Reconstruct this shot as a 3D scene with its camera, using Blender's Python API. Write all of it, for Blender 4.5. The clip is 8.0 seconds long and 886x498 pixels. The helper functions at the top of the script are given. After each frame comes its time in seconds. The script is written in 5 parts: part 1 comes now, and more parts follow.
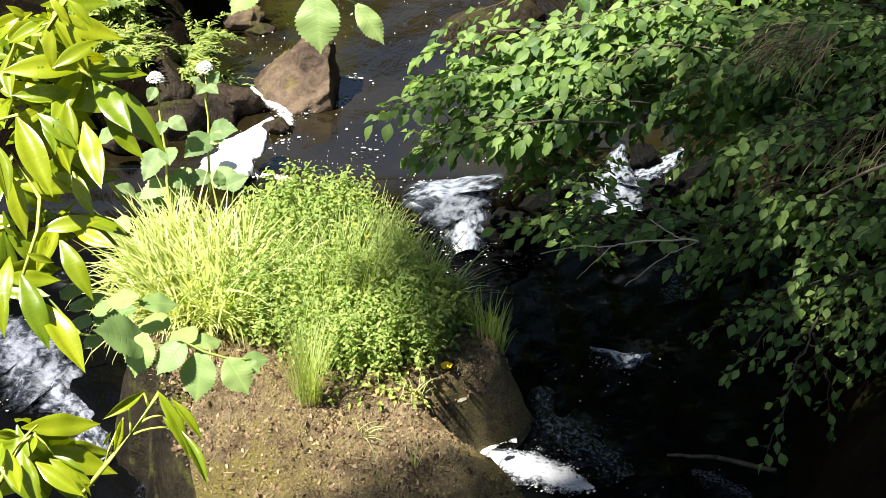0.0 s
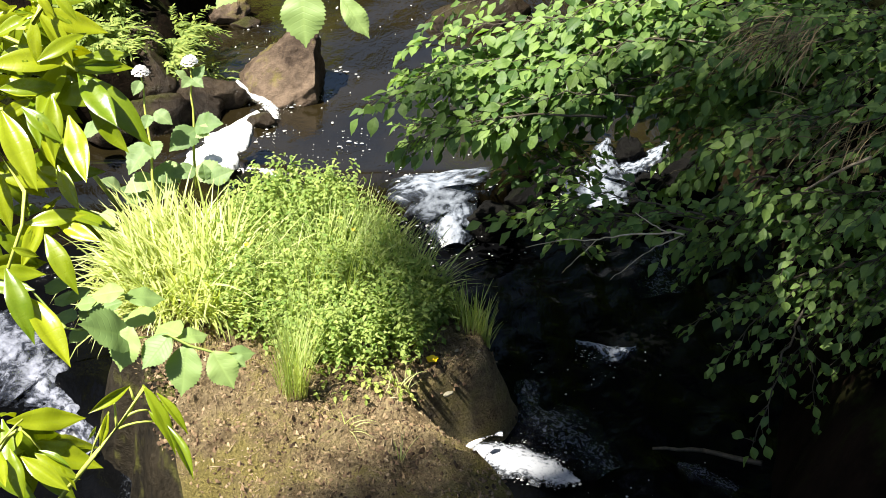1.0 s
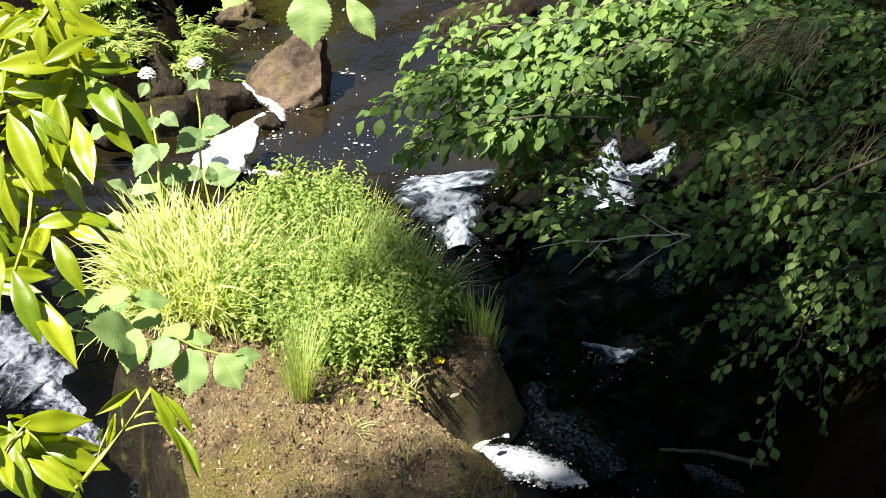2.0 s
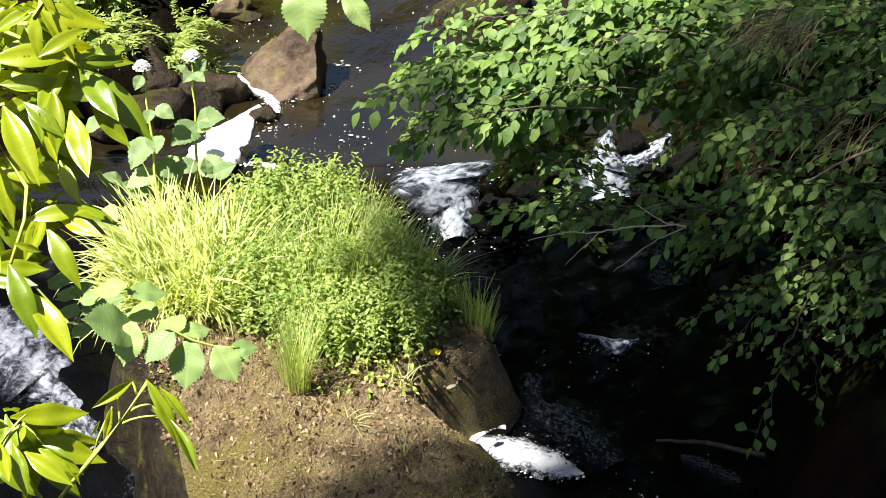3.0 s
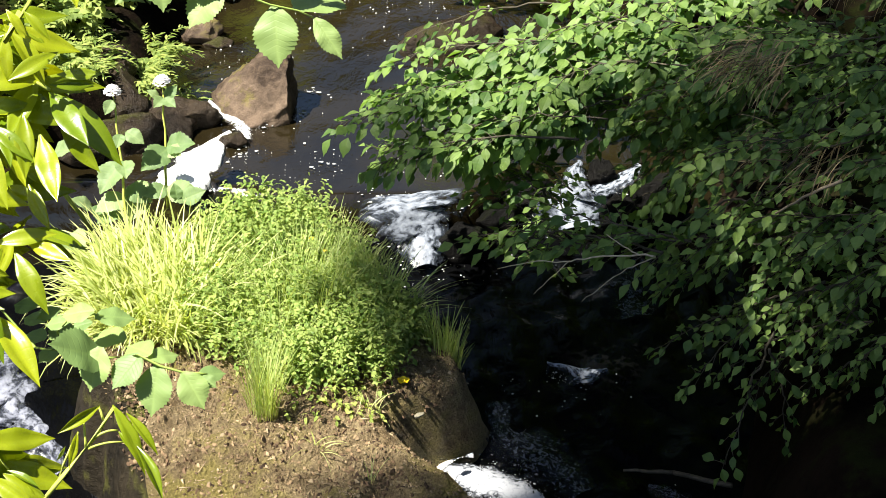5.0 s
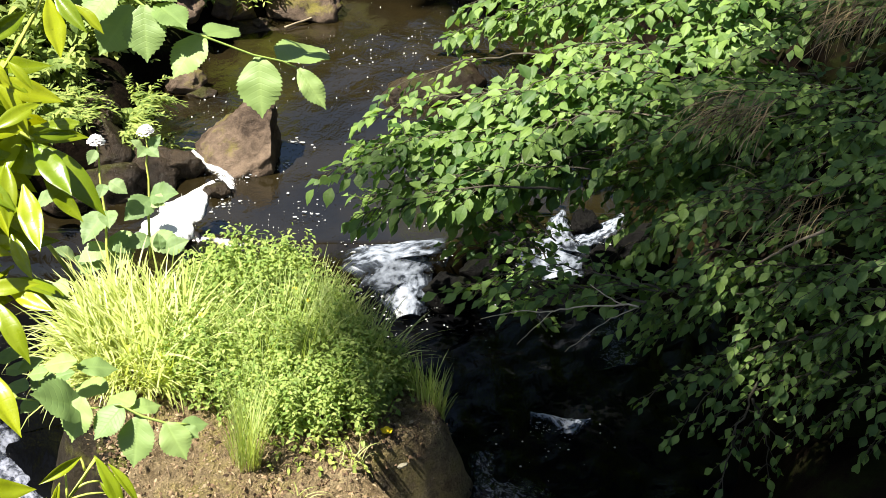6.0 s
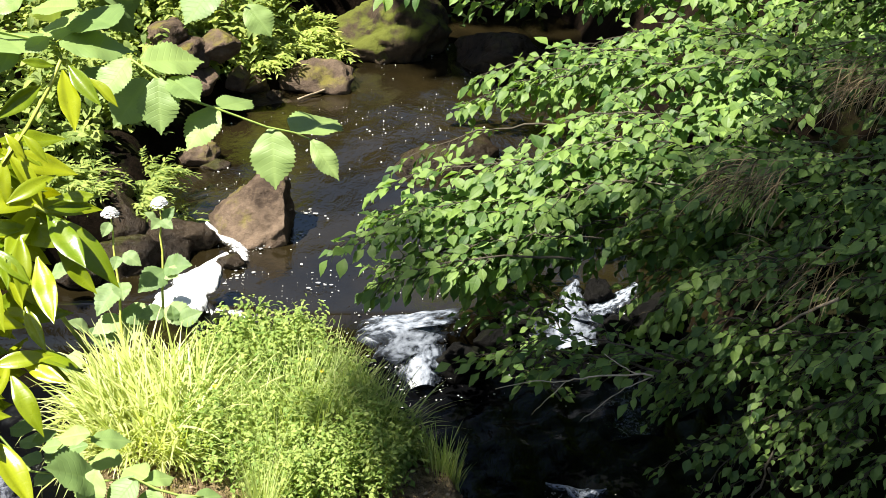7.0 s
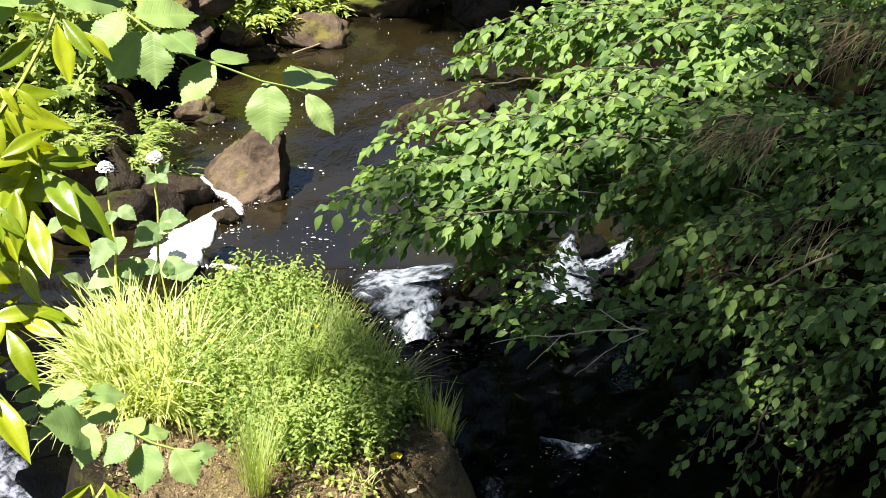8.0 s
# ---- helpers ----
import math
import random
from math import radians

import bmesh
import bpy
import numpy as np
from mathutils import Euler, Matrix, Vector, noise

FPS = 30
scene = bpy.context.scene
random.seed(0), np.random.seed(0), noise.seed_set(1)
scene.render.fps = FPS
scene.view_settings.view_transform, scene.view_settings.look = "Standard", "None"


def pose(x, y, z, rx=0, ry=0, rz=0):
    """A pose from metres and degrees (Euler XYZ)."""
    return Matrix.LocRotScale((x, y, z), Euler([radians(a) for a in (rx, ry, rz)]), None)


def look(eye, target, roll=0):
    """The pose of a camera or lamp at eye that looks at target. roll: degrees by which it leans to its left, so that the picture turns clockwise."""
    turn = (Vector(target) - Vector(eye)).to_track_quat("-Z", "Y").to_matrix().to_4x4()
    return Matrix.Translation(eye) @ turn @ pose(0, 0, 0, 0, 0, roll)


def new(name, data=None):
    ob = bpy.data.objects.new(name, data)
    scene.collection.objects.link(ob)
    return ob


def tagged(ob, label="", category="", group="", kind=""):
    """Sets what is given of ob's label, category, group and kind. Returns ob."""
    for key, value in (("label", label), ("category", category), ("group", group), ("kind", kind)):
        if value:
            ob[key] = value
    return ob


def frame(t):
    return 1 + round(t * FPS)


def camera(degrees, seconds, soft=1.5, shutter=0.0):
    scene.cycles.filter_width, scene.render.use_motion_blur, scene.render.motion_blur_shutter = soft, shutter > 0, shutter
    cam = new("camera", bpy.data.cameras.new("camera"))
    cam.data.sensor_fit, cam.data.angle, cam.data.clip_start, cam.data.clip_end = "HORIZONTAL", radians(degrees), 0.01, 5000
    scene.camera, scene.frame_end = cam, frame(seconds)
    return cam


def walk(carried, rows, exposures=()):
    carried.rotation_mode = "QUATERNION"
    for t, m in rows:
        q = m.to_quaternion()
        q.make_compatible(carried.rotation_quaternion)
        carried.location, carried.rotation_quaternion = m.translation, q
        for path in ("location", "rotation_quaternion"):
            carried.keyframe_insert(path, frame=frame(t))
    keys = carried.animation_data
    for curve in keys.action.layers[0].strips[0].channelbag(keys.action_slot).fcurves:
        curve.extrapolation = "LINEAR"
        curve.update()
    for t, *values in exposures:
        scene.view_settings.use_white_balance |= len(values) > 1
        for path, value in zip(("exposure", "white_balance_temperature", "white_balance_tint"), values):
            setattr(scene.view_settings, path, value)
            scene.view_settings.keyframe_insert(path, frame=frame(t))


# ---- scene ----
cam = camera(28.0, 8.0, soft=0.7)
EYE = (0.0, 0.0, 4.5)
# seconds, then the three turns in degrees; the camera is held in one place and tilted up
ROWS = [
    (0, 57.000, 0.000, 0.000),
    (0.2, 56.860, -0.072, -0.110),
    (0.4, 56.930, -0.144, -0.190),
    (0.5, 56.978, -0.175, -0.240),
    (0.7, 56.860, -0.192, -0.060),
    (0.9, 56.880, -0.204, -0.300),
    (1, 56.795, -0.200, -0.420),
    (1.1, 56.840, -0.168, -0.760),
    (1.2, 56.850, -0.127, -0.740),
    (1.3, 56.860, -0.085, -0.500),
    (1.5, 56.814, 0.005, -0.385),
    (1.7, 56.872, -0.060, -0.240),
    (3, 56.580, 0.065, -0.502),
    (3.5, 56.421, -0.293, -0.466),
    (4, 56.321, -0.535, -0.555),
    (4.5, 56.803, -0.685, -0.775),
    (4.7, 56.995, -0.780, -0.838),
    (5.8, 58.950, -1.150, -1.590),
    (6, 59.100, -1.210, -1.490),
    (6.2, 59.520, -1.090, -1.370),
    (6.4, 60.180, -0.969, -1.460),
    (6.5, 60.290, -0.909, -1.385),
    (6.8, 61.100, -0.795, -1.310),
    (7, 61.360, -0.715, -1.275),
    (7.1, 62.000, -0.663, -0.950),
    (7.2, 62.170, -0.607, -1.080),
    (7.3, 62.140, -0.552, -1.050),
    (7.5, 61.560, -0.440, -0.915),
    (7.7, 61.370, -0.605, -0.960),
    (7.8, 60.910, -0.688, -1.120),
    (7.9, 60.480, -0.770, -1.180),
    (8, 59.906, -0.850, -1.370),
]
walk(cam, [(t, pose(*EYE, rx, ry, rz)) for t, rx, ry, rz in ROWS], exposures=[(0.0, 1.54), (8.0, 1.54)])

# ---- light ----
SUN = Vector((-0.50, -0.12, 0.86)).normalized()
world = bpy.data.worlds.new("sky")
scene.world = world
world.use_nodes = True
wn = world.node_tree.nodes
sky = wn.new("ShaderNodeTexSky")
sky.sky_type = "NISHITA"
sky.sun_disc = False
sky.sun_elevation = math.asin(SUN.z)
sky.sun_rotation = math.atan2(SUN.x, SUN.y)
world.node_tree.links.new(sky.outputs[0], wn["Background"].inputs[0])
wn["Background"].inputs[1].default_value = 0.05
sun_data = bpy.data.lights.new("sun", "SUN")
sun_data.energy = 5.0
sun_data.angle = radians(0.55)
sun_data.color = (1.0, 0.95, 0.84)
sun = new("sun", sun_data)
sun.matrix_world = look((0, 0, 20), Vector((0, 0, 20)) - SUN)


# ---- materials ----
class Nodes:
    """Short hand for one node material."""

    def __init__(self, name):
        self.mat = bpy.data.materials.new(name)
        self.mat.use_nodes = True
        self.tree = self.mat.node_tree
        self.bsdf = self.tree.nodes["Principled BSDF"]
        self.out = self.tree.nodes["Material Output"]

    def add(self, kind, ins=None, **props):
        n = self.tree.nodes.new(kind)
        for k, v in props.items():
            setattr(n, k, v)
        for k, v in (ins or {}).items():
            self.set(n, k, v)
        return n

    def set(self, n, k, v):
        if isinstance(v, bpy.types.NodeSocket):
            self.tree.links.new(v, n.inputs[k])
        else:
            n.inputs[k].default_value = v

    def noise(self, scale, detail=4, rough=0.55, vec=None, dist=0.0):
        n = self.add("ShaderNodeTexNoise", {"Scale": scale, "Detail": detail, "Roughness": rough, "Distortion": dist})
        self.set(n, "Vector", vec if vec else self.pos())
        return n.outputs[0]

    def pos(self):
        return self.add("ShaderNodeNewGeometry").outputs["Position"]

    def obj(self):
        return self.add("ShaderNodeTexCoord").outputs["Object"]

    def uv(self):
        s = self.add("ShaderNodeSeparateXYZ", {0: self.add("ShaderNodeTexCoord").outputs["UV"]})
        return s.outputs[0], s.outputs[1]

    def math(self, op, a, b=0.0, c=0.0):
        n = self.add("ShaderNodeMath", operation=op)
        for i, v in enumerate((a, b, c)):
            self.set(n, i, v)
        return n.outputs[0]

    def ramp(self, fac, stops):
        n = self.add("ShaderNodeValToRGB", {"Fac": fac})
        els = n.color_ramp.elements
        while len(els) < len(stops):
            els.new(0.5)
        for e, (p, c) in zip(els, stops):
            e.position, e.color = p, (*c, 1) if len(c) == 3 else c
        return n.outputs[0]

    def grey(self, fac, a, b, lo=0.0, hi=1.0):
        n = self.add("ShaderNodeMapRange", {0: fac, 1: a, 2: b, 3: lo, 4: hi})
        return n.outputs[0]

    def mix(self, fac, a, b, kind="MIX"):
        n = self.add("ShaderNodeMix", data_type="RGBA", blend_type=kind)
        self.set(n, 0, fac)
        for i, v in ((6, a), (7, b)):
            self.set(n, i, (*v, 1) if isinstance(v, tuple) and len(v) == 3 else v)
        return n.outputs[2]

    def bump(self, height, strength=0.3, dist=0.01, normal=None):
        n = self.add("ShaderNodeBump", {"Strength": strength, "Distance": dist, "Height": height})
        if normal:
            self.set(n, "Normal", normal)
        return n.outputs[0]

    def finish(self, color, rough=0.6, normal=None, spec=0.5):
        self.set(self.bsdf, "Base Color", color if not isinstance(color, tuple) else (*color, 1))
        self.set(self.bsdf, "Roughness", rough)
        self.set(self.bsdf, "Specular IOR Level", spec)
        if normal:
            self.set(self.bsdf, "Normal", normal)
        return self.mat


def leaf_material(name, low, high, through_col, rough, spec, veins, vein_gain=0.25, translucent=0.4, island=True, relief=0.35):
    """Leaf with midrib and side veins drawn along its own length, a matt or waxy skin, and light coming through it."""
    n = Nodes(name)
    u, v = n.uv()
    side = n.math("ABSOLUTE", n.math("SUBTRACT", u, 0.5))
    rnd = n.add("ShaderNodeNewGeometry").outputs["Random Per Island"] if island else n.add("ShaderNodeObjectInfo").outputs["Random"]
    slant = n.math("SUBTRACT", v, n.math("MULTIPLY", side, 0.55))
    wave = n.math("SINE", n.math("MULTIPLY", slant, veins * 6.283))
    vein = n.grey(wave, 0.80, 1.0)
    rib = n.grey(side, 0.0, 0.05, 1.0, 0.0)
    line = n.math("MAXIMUM", n.math("MULTIPLY", vein, 0.6), rib)
    blotch = n.noise(30.0, 3)
    base = n.mix(n.grey(n.math("ADD", n.math("MULTIPLY", rnd, 0.75), n.math("MULTIPLY", blotch, 0.5)), 0.15, 1.0), low, high)
    pale = n.mix(1.0, base, (1.6, 1.5, 1.3), "MULTIPLY")
    col = n.mix(n.math("MULTIPLY", line, vein_gain), base, pale)
    height = n.math("SUBTRACT", n.math("MULTIPLY", n.noise(120.0, 2), 0.4), n.math("ADD", n.math("MULTIPLY", vein, 0.6), n.math("MULTIPLY", rib, 1.2)))
    nor = n.bump(height, relief, 0.002)
    n.finish(col, n.grey(blotch, 0.3, 0.7, rough - 0.06, rough + 0.1), nor, spec)
    tr = n.add("ShaderNodeBsdfTranslucent", {"Color": n.mix(1.0, col, through_col, "MULTIPLY")})
    mx = n.add("ShaderNodeMixShader", {0: translucent, 1: n.bsdf.outputs[0], 2: tr.outputs[0]})
    n.tree.links.new(mx.outputs[0], n.out.inputs[0])
    return n.mat


M_SHRUB = leaf_material("shrub_leaf", (0.030, 0.086, 0.022), (0.215, 0.322, 0.076), (1.35, 1.5, 0.55), 0.5, 0.35, 6, 0.15, 0.36)
M_SHRUB_OB = leaf_material("shrub_leaf_single", (0.030, 0.086, 0.022), (0.215, 0.322, 0.076), (1.35, 1.5, 0.55), 0.5, 0.35, 6, 0.15, 0.36, island=False)
M_GLOSSY = leaf_material("waxy_leaf", (0.12, 0.20, 0.008), (0.33, 0.38, 0.012), (1.6, 1.4, 0.3), 0.24, 0.6, 8, 0.15, 0.32, island=False, relief=0.08)
M_ELM = leaf_material("toothed_leaf", (0.15, 0.24, 0.075), (0.28, 0.39, 0.12), (1.5, 1.4, 0.6), 0.5, 0.4, 10, 0.14, 0.30, island=False, relief=0.22)
M_HERB = leaf_material("herb_leaf", (0.11, 0.21, 0.032), (0.39, 0.47, 0.14), (1.5, 1.4, 0.7), 0.5, 0.3, 5, 0.2, 0.38)
M_BROAD = leaf_material("broad_leaf", (0.11, 0.19, 0.065), (0.31, 0.41, 0.18), (1.4, 1.4, 0.8), 0.55, 0.35, 6, 0.25, 0.3, island=False)
M_FERN = leaf_material("bank_leaf", (0.08, 0.145, 0.028), (0.36, 0.43, 0.115), (1.5, 1.4, 0.6), 0.6, 0.3, 5, 0.2, 0.36)
M_TUFT = leaf_material("tuft_leaf", (0.16, 0.24, 0.04), (0.46, 0.52, 0.14), (1.5, 1.4, 0.6), 0.6, 0.3, 5, 0.2, 0.36)
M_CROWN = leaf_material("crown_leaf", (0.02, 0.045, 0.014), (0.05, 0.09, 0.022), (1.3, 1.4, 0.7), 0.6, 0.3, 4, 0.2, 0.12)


def grass_material(name, low, high, dry):
    n = Nodes(name)
    u, v = n.uv()
    rnd = n.add("ShaderNodeNewGeometry").outputs["Random Per Island"]
    base = n.mix(rnd, low, high)
    stripe = n.math("SINE", n.math("MULTIPLY", u, 40.0))
    base = n.mix(n.grey(stripe, -1, 1, 0, 0.25), base, n.mix(1.0, base, (0.7, 0.75, 0.6), "MULTIPLY"))
    base = n.mix(n.grey(v, 0.25, 0.0, 0.0, 0.6), base, dry)
    n.finish(base, 0.45, None, 0.35)
    tr = n.add("ShaderNodeBsdfTranslucent", {"Color": n.mix(1.0, base, (1.3, 1.3, 0.6), "MULTIPLY")})
    mx = n.add("ShaderNodeMixShader", {0: 0.42, 1: n.bsdf.outputs[0], 2: tr.outputs[0]})
    n.tree.links.new(mx.outputs[0], n.out.inputs[0])
    return n.mat


M_GRASS = grass_material("broad_grass", (0.38, 0.46, 0.11), (0.72, 0.74, 0.36), (0.50, 0.46, 0.20))
M_THIN = grass_material("thin_grass", (0.32, 0.43, 0.11), (0.64, 0.69, 0.32), (0.50, 0.46, 0.20))
M_DRY = grass_material("dead_grass", (0.07, 0.048, 0.022), (0.52, 0.40, 0.23), (0.05, 0.032, 0.016))


def rock_material(name, dark, light, moss, moss_amount, wet, spec=0.16):
    n = Nodes(name)
    big, fine, grain = n.noise(3.0, 5), n.noise(28.0, 6, 0.65), n.noise(170.0, 3, 0.7)
    col = n.mix(n.grey(n.math("ADD", big, n.math("MULTIPLY", n.math("SUBTRACT", fine, 0.5), 0.7)), 0.32, 0.68), dark, light)
    col = n.mix(n.grey(grain, 0.35, 0.65, 0.0, 0.5), col, n.mix(1.0, col, (0.55, 0.52, 0.5), "MULTIPLY"))
    up = n.add("ShaderNodeSeparateXYZ", {0: n.add("ShaderNodeNewGeometry").outputs["Normal"]}).outputs[2]
    patch = n.math("ADD", n.math("MULTIPLY", n.noise(5.0, 5, 0.65), 1.0), n.math("MULTIPLY", up, 0.25))
    col = n.mix(n.grey(patch, 0.72 - moss_amount, 0.86 - moss_amount, 0.0, 0.9), col, n.mix(n.noise(90.0, 3), moss, tuple(c * 1.9 for c in moss)))
    h = n.math("ADD", n.math("MULTIPLY", fine, 1.0), n.math("MULTIPLY", grain, 0.35))
    return n.finish(col, n.grey(fine, 0.3, 0.7, wet, wet + 0.25), n.bump(h, 0.8, 0.025), spec)


M_ROCK = rock_material("brown_rock", (0.055, 0.038, 0.027), (0.205, 0.148, 0.105), (0.12, 0.105, 0.022), -0.01, 0.45)
M_WET = rock_material("wet_rock", (0.010, 0.007, 0.005), (0.058, 0.042, 0.028), (0.03, 0.03, 0.008), 0.0, 0.22)
# Wet rock again, blackened to paint in the deep shade under the shrub.
M_SHADED_WET = rock_material("shaded_wet_rock", (0.002, 0.002, 0.002), (0.0075, 0.007, 0.0065), (0.006, 0.007, 0.003), 0.0, 0.35, 0.08)
M_MOSSY = rock_material("mossy_rock", (0.03, 0.022, 0.015), (0.09, 0.065, 0.04), (0.07, 0.08, 0.012), 0.17, 0.6)
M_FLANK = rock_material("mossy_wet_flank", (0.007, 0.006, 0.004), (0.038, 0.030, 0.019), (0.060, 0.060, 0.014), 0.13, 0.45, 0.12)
# Earth coloured near black, so the deep shade under the bush is built in.
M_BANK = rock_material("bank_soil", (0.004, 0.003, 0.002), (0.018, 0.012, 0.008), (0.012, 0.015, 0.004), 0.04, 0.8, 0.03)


def soil_material():
    n = Nodes("mossy_soil")
    big, mid, fine, grain = n.noise(1.6, 4), n.noise(9.0, 5, 0.6), n.noise(60.0, 5, 0.7), n.noise(240.0, 2, 0.8)
    flake = n.add("ShaderNodeTexVoronoi", {"Vector": n.pos(), "Scale": 70.0, "Randomness": 1.0})
    col = n.mix(n.grey(mid, 0.35, 0.65), (0.26, 0.185, 0.09), (0.70, 0.54, 0.30))
    col = n.mix(n.grey(flake.outputs["Color"], 0.2, 0.9, 0.0, 0.40), col, (0.07, 0.04, 0.022))
    col = n.mix(n.grey(fine, 0.58, 0.75, 0.0, 0.7), col, (0.50, 0.37, 0.24))
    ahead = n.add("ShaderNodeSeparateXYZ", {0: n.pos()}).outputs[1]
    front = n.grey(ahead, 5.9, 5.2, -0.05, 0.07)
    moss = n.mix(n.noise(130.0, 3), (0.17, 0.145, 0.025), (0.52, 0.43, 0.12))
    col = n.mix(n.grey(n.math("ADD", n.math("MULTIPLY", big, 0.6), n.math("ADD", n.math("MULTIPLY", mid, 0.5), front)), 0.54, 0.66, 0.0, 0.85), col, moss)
    col = n.mix(n.grey(grain, 0.4, 0.65, 0.0, 0.6), col, n.mix(1.0, col, (0.35, 0.32, 0.3), "MULTIPLY"))
    h = n.math("ADD", n.math("MULTIPLY", fine, 1.2), n.math("ADD", n.math("MULTIPLY", grain, 0.6), n.math("MULTIPLY", flake.outputs["Distance"], 0.8)))
    return n.finish(col, 0.85, n.bump(h, 1.0, 0.035), 0.25)


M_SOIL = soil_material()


def water_material(name, tint, ripple, foam_level, gloss):
    """Dark peaty stream water with ripples; flecks and veils of froth where it is broken."""
    n = Nodes(name)
    pos = n.pos()
    stretch = n.add("ShaderNodeMapping", {0: pos, 3: (1.0, 0.6, 1.0)}).outputs[0]
    r1, r2 = n.noise(9.0, 4, 0.6, stretch, 0.6), n.noise(45.0, 3, 0.6, stretch, 0.4)
    h = n.math("ADD", r1, n.math("MULTIPLY", r2, 0.25))
    depth = n.noise(2.2, 3)
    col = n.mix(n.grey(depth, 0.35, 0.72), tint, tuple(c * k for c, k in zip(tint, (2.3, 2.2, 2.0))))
    froth = n.math("ADD", n.math("MULTIPLY", n.noise(14.0, 6, 0.75, stretch, 1.2), 1.0), n.math("MULTIPLY", n.noise(3.0, 2, 0.5), 0.35))
    f = n.grey(froth, foam_level, foam_level + 0.10)
    col = n.mix(n.math("MULTIPLY", f, 0.75), col, (0.62, 0.66, 0.70))
    return n.finish(col, n.grey(f, 0.0, 1.0, 0.06, 0.6), n.bump(h, ripple, 0.06), gloss)


M_POOL = water_material("pool_water", (0.0078, 0.0060, 0.0026), 0.10, 0.99, 0.85)
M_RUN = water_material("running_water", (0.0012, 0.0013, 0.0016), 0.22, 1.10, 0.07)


def froth_material(name, low, high, a, b, scale=1.7, detail=7, rough=0.68, ragged=2.0, grit=0.45, warp=1.2):
    """White water: veils of bubbles drawn out along the fall, with gaps that let the dark water show."""
    n = Nodes(name)
    u, v = n.uv()
    vec = n.add("ShaderNodeCombineXYZ", {0: n.math("MULTIPLY", u, 4.0), 1: n.math("MULTIPLY", v, 2.0), 2: n.math("MULTIPLY", n.add("ShaderNodeObjectInfo").outputs["Random"], 20.0)}).outputs[0]
    streak = n.noise(scale, detail, rough, vec, warp)
    fine = n.noise(60.0, 5, 0.75)
    edge = n.math("MULTIPLY", n.math("SUBTRACT", u, 0.5), n.math("SUBTRACT", u, 0.5))
    amount = n.math("SUBTRACT", n.math("ADD", streak, n.math("MULTIPLY", n.math("SUBTRACT", fine, 0.5), grit)), n.math("MULTIPLY", edge, ragged))
    f = n.grey(amount, a, b)
    n.finish(n.mix(f, low, high), n.grey(f, 0, 1, 0.15, 0.75), n.bump(n.math("ADD", streak, n.math("MULTIPLY", fine, 0.4)), 0.18, 0.02), 0.3)
    clear = n.add("ShaderNodeBsdfTransparent")
    mx = n.add("ShaderNodeMixShader", {0: n.grey(amount, a - 0.4 * (b - a), a + 0.4 * (b - a)), 1: clear.outputs[0], 2: n.bsdf.outputs[0]})
    n.tree.links.new(mx.outputs[0], n.out.inputs[0])
    return n.mat


M_FROTH = froth_material("white_froth", (0.35, 0.36, 0.38), (0.86, 0.87, 0.88), 0.05, 0.26, ragged=1.6)
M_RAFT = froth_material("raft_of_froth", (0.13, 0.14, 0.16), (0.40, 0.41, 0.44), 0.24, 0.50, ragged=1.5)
# Froth dimmed and blued: shrub shade and faint glints are painted in.
M_DIM = froth_material("shade_dimmed_froth", (0.008, 0.010, 0.016), (0.13, 0.15, 0.20), 0.44, 0.84, 3.4, 7, 0.66, 1.0)
# Pale froth streaks that paint glints onto dark water.
M_GLINT = froth_material("painted_glints", (0.006, 0.007, 0.009), (0.10, 0.11, 0.13), 0.50, 0.86, 4.5, 7, 0.68, 0.8)
# White water greyed and blued in place of the shrub's shade on the falls.
M_VEIL = froth_material("shade_greyed_veil", (0.05, 0.06, 0.08), (0.36, 0.395, 0.47), 0.30, 0.72, 2.4, 4, 0.5, 1.5, 0.25, 0.3)
M_BROKEN = froth_material("broken_froth", (0.3, 0.3, 0.3), (0.80, 0.80, 0.80), 0.38, 0.52)
# Blue-grey mix puts half shade into this sunlit white water.
M_CHURN = froth_material("half_shaded_churn", (0.05, 0.056, 0.075), (0.34, 0.355, 0.44), 0.38, 0.74, 2.2, 6, 0.58, 1.6, 0.4, 0.35)


def plain(name, low, high, rough, scale=40.0, spec=0.4, bump=0.4):
    n = Nodes(name)
    f = n.noise(scale, 5, 0.65)
    return n.finish(n.mix(n.grey(f, 0.3, 0.7), low, high), rough, n.bump(f, bump, 0.005), spec)


M_TWIG = plain("twig_bark", (0.16, 0.125, 0.08), (0.42, 0.34, 0.23), 0.75)
M_BARK = plain("shrub_bark", (0.03, 0.026, 0.018), (0.09, 0.075, 0.05), 0.8)
M_GREENSTEM = plain("green_stem", (0.20, 0.30, 0.06), (0.36, 0.46, 0.10), 0.5)
M_YELLOWSTEM = plain("pale_green_stem", (0.36, 0.42, 0.06), (0.52, 0.56, 0.12), 0.45)
M_PETAL = plain("white_petal", (0.70, 0.66, 0.66), (0.86, 0.84, 0.82), 0.6)
M_YELLOW = plain("yellow_petal", (0.85, 0.55, 0.01), (0.95, 0.72, 0.02), 0.5)
M_LITTER = plain("dead_litter", (0.12, 0.075, 0.04), (0.55, 0.42, 0.26), 0.85, 9.0)


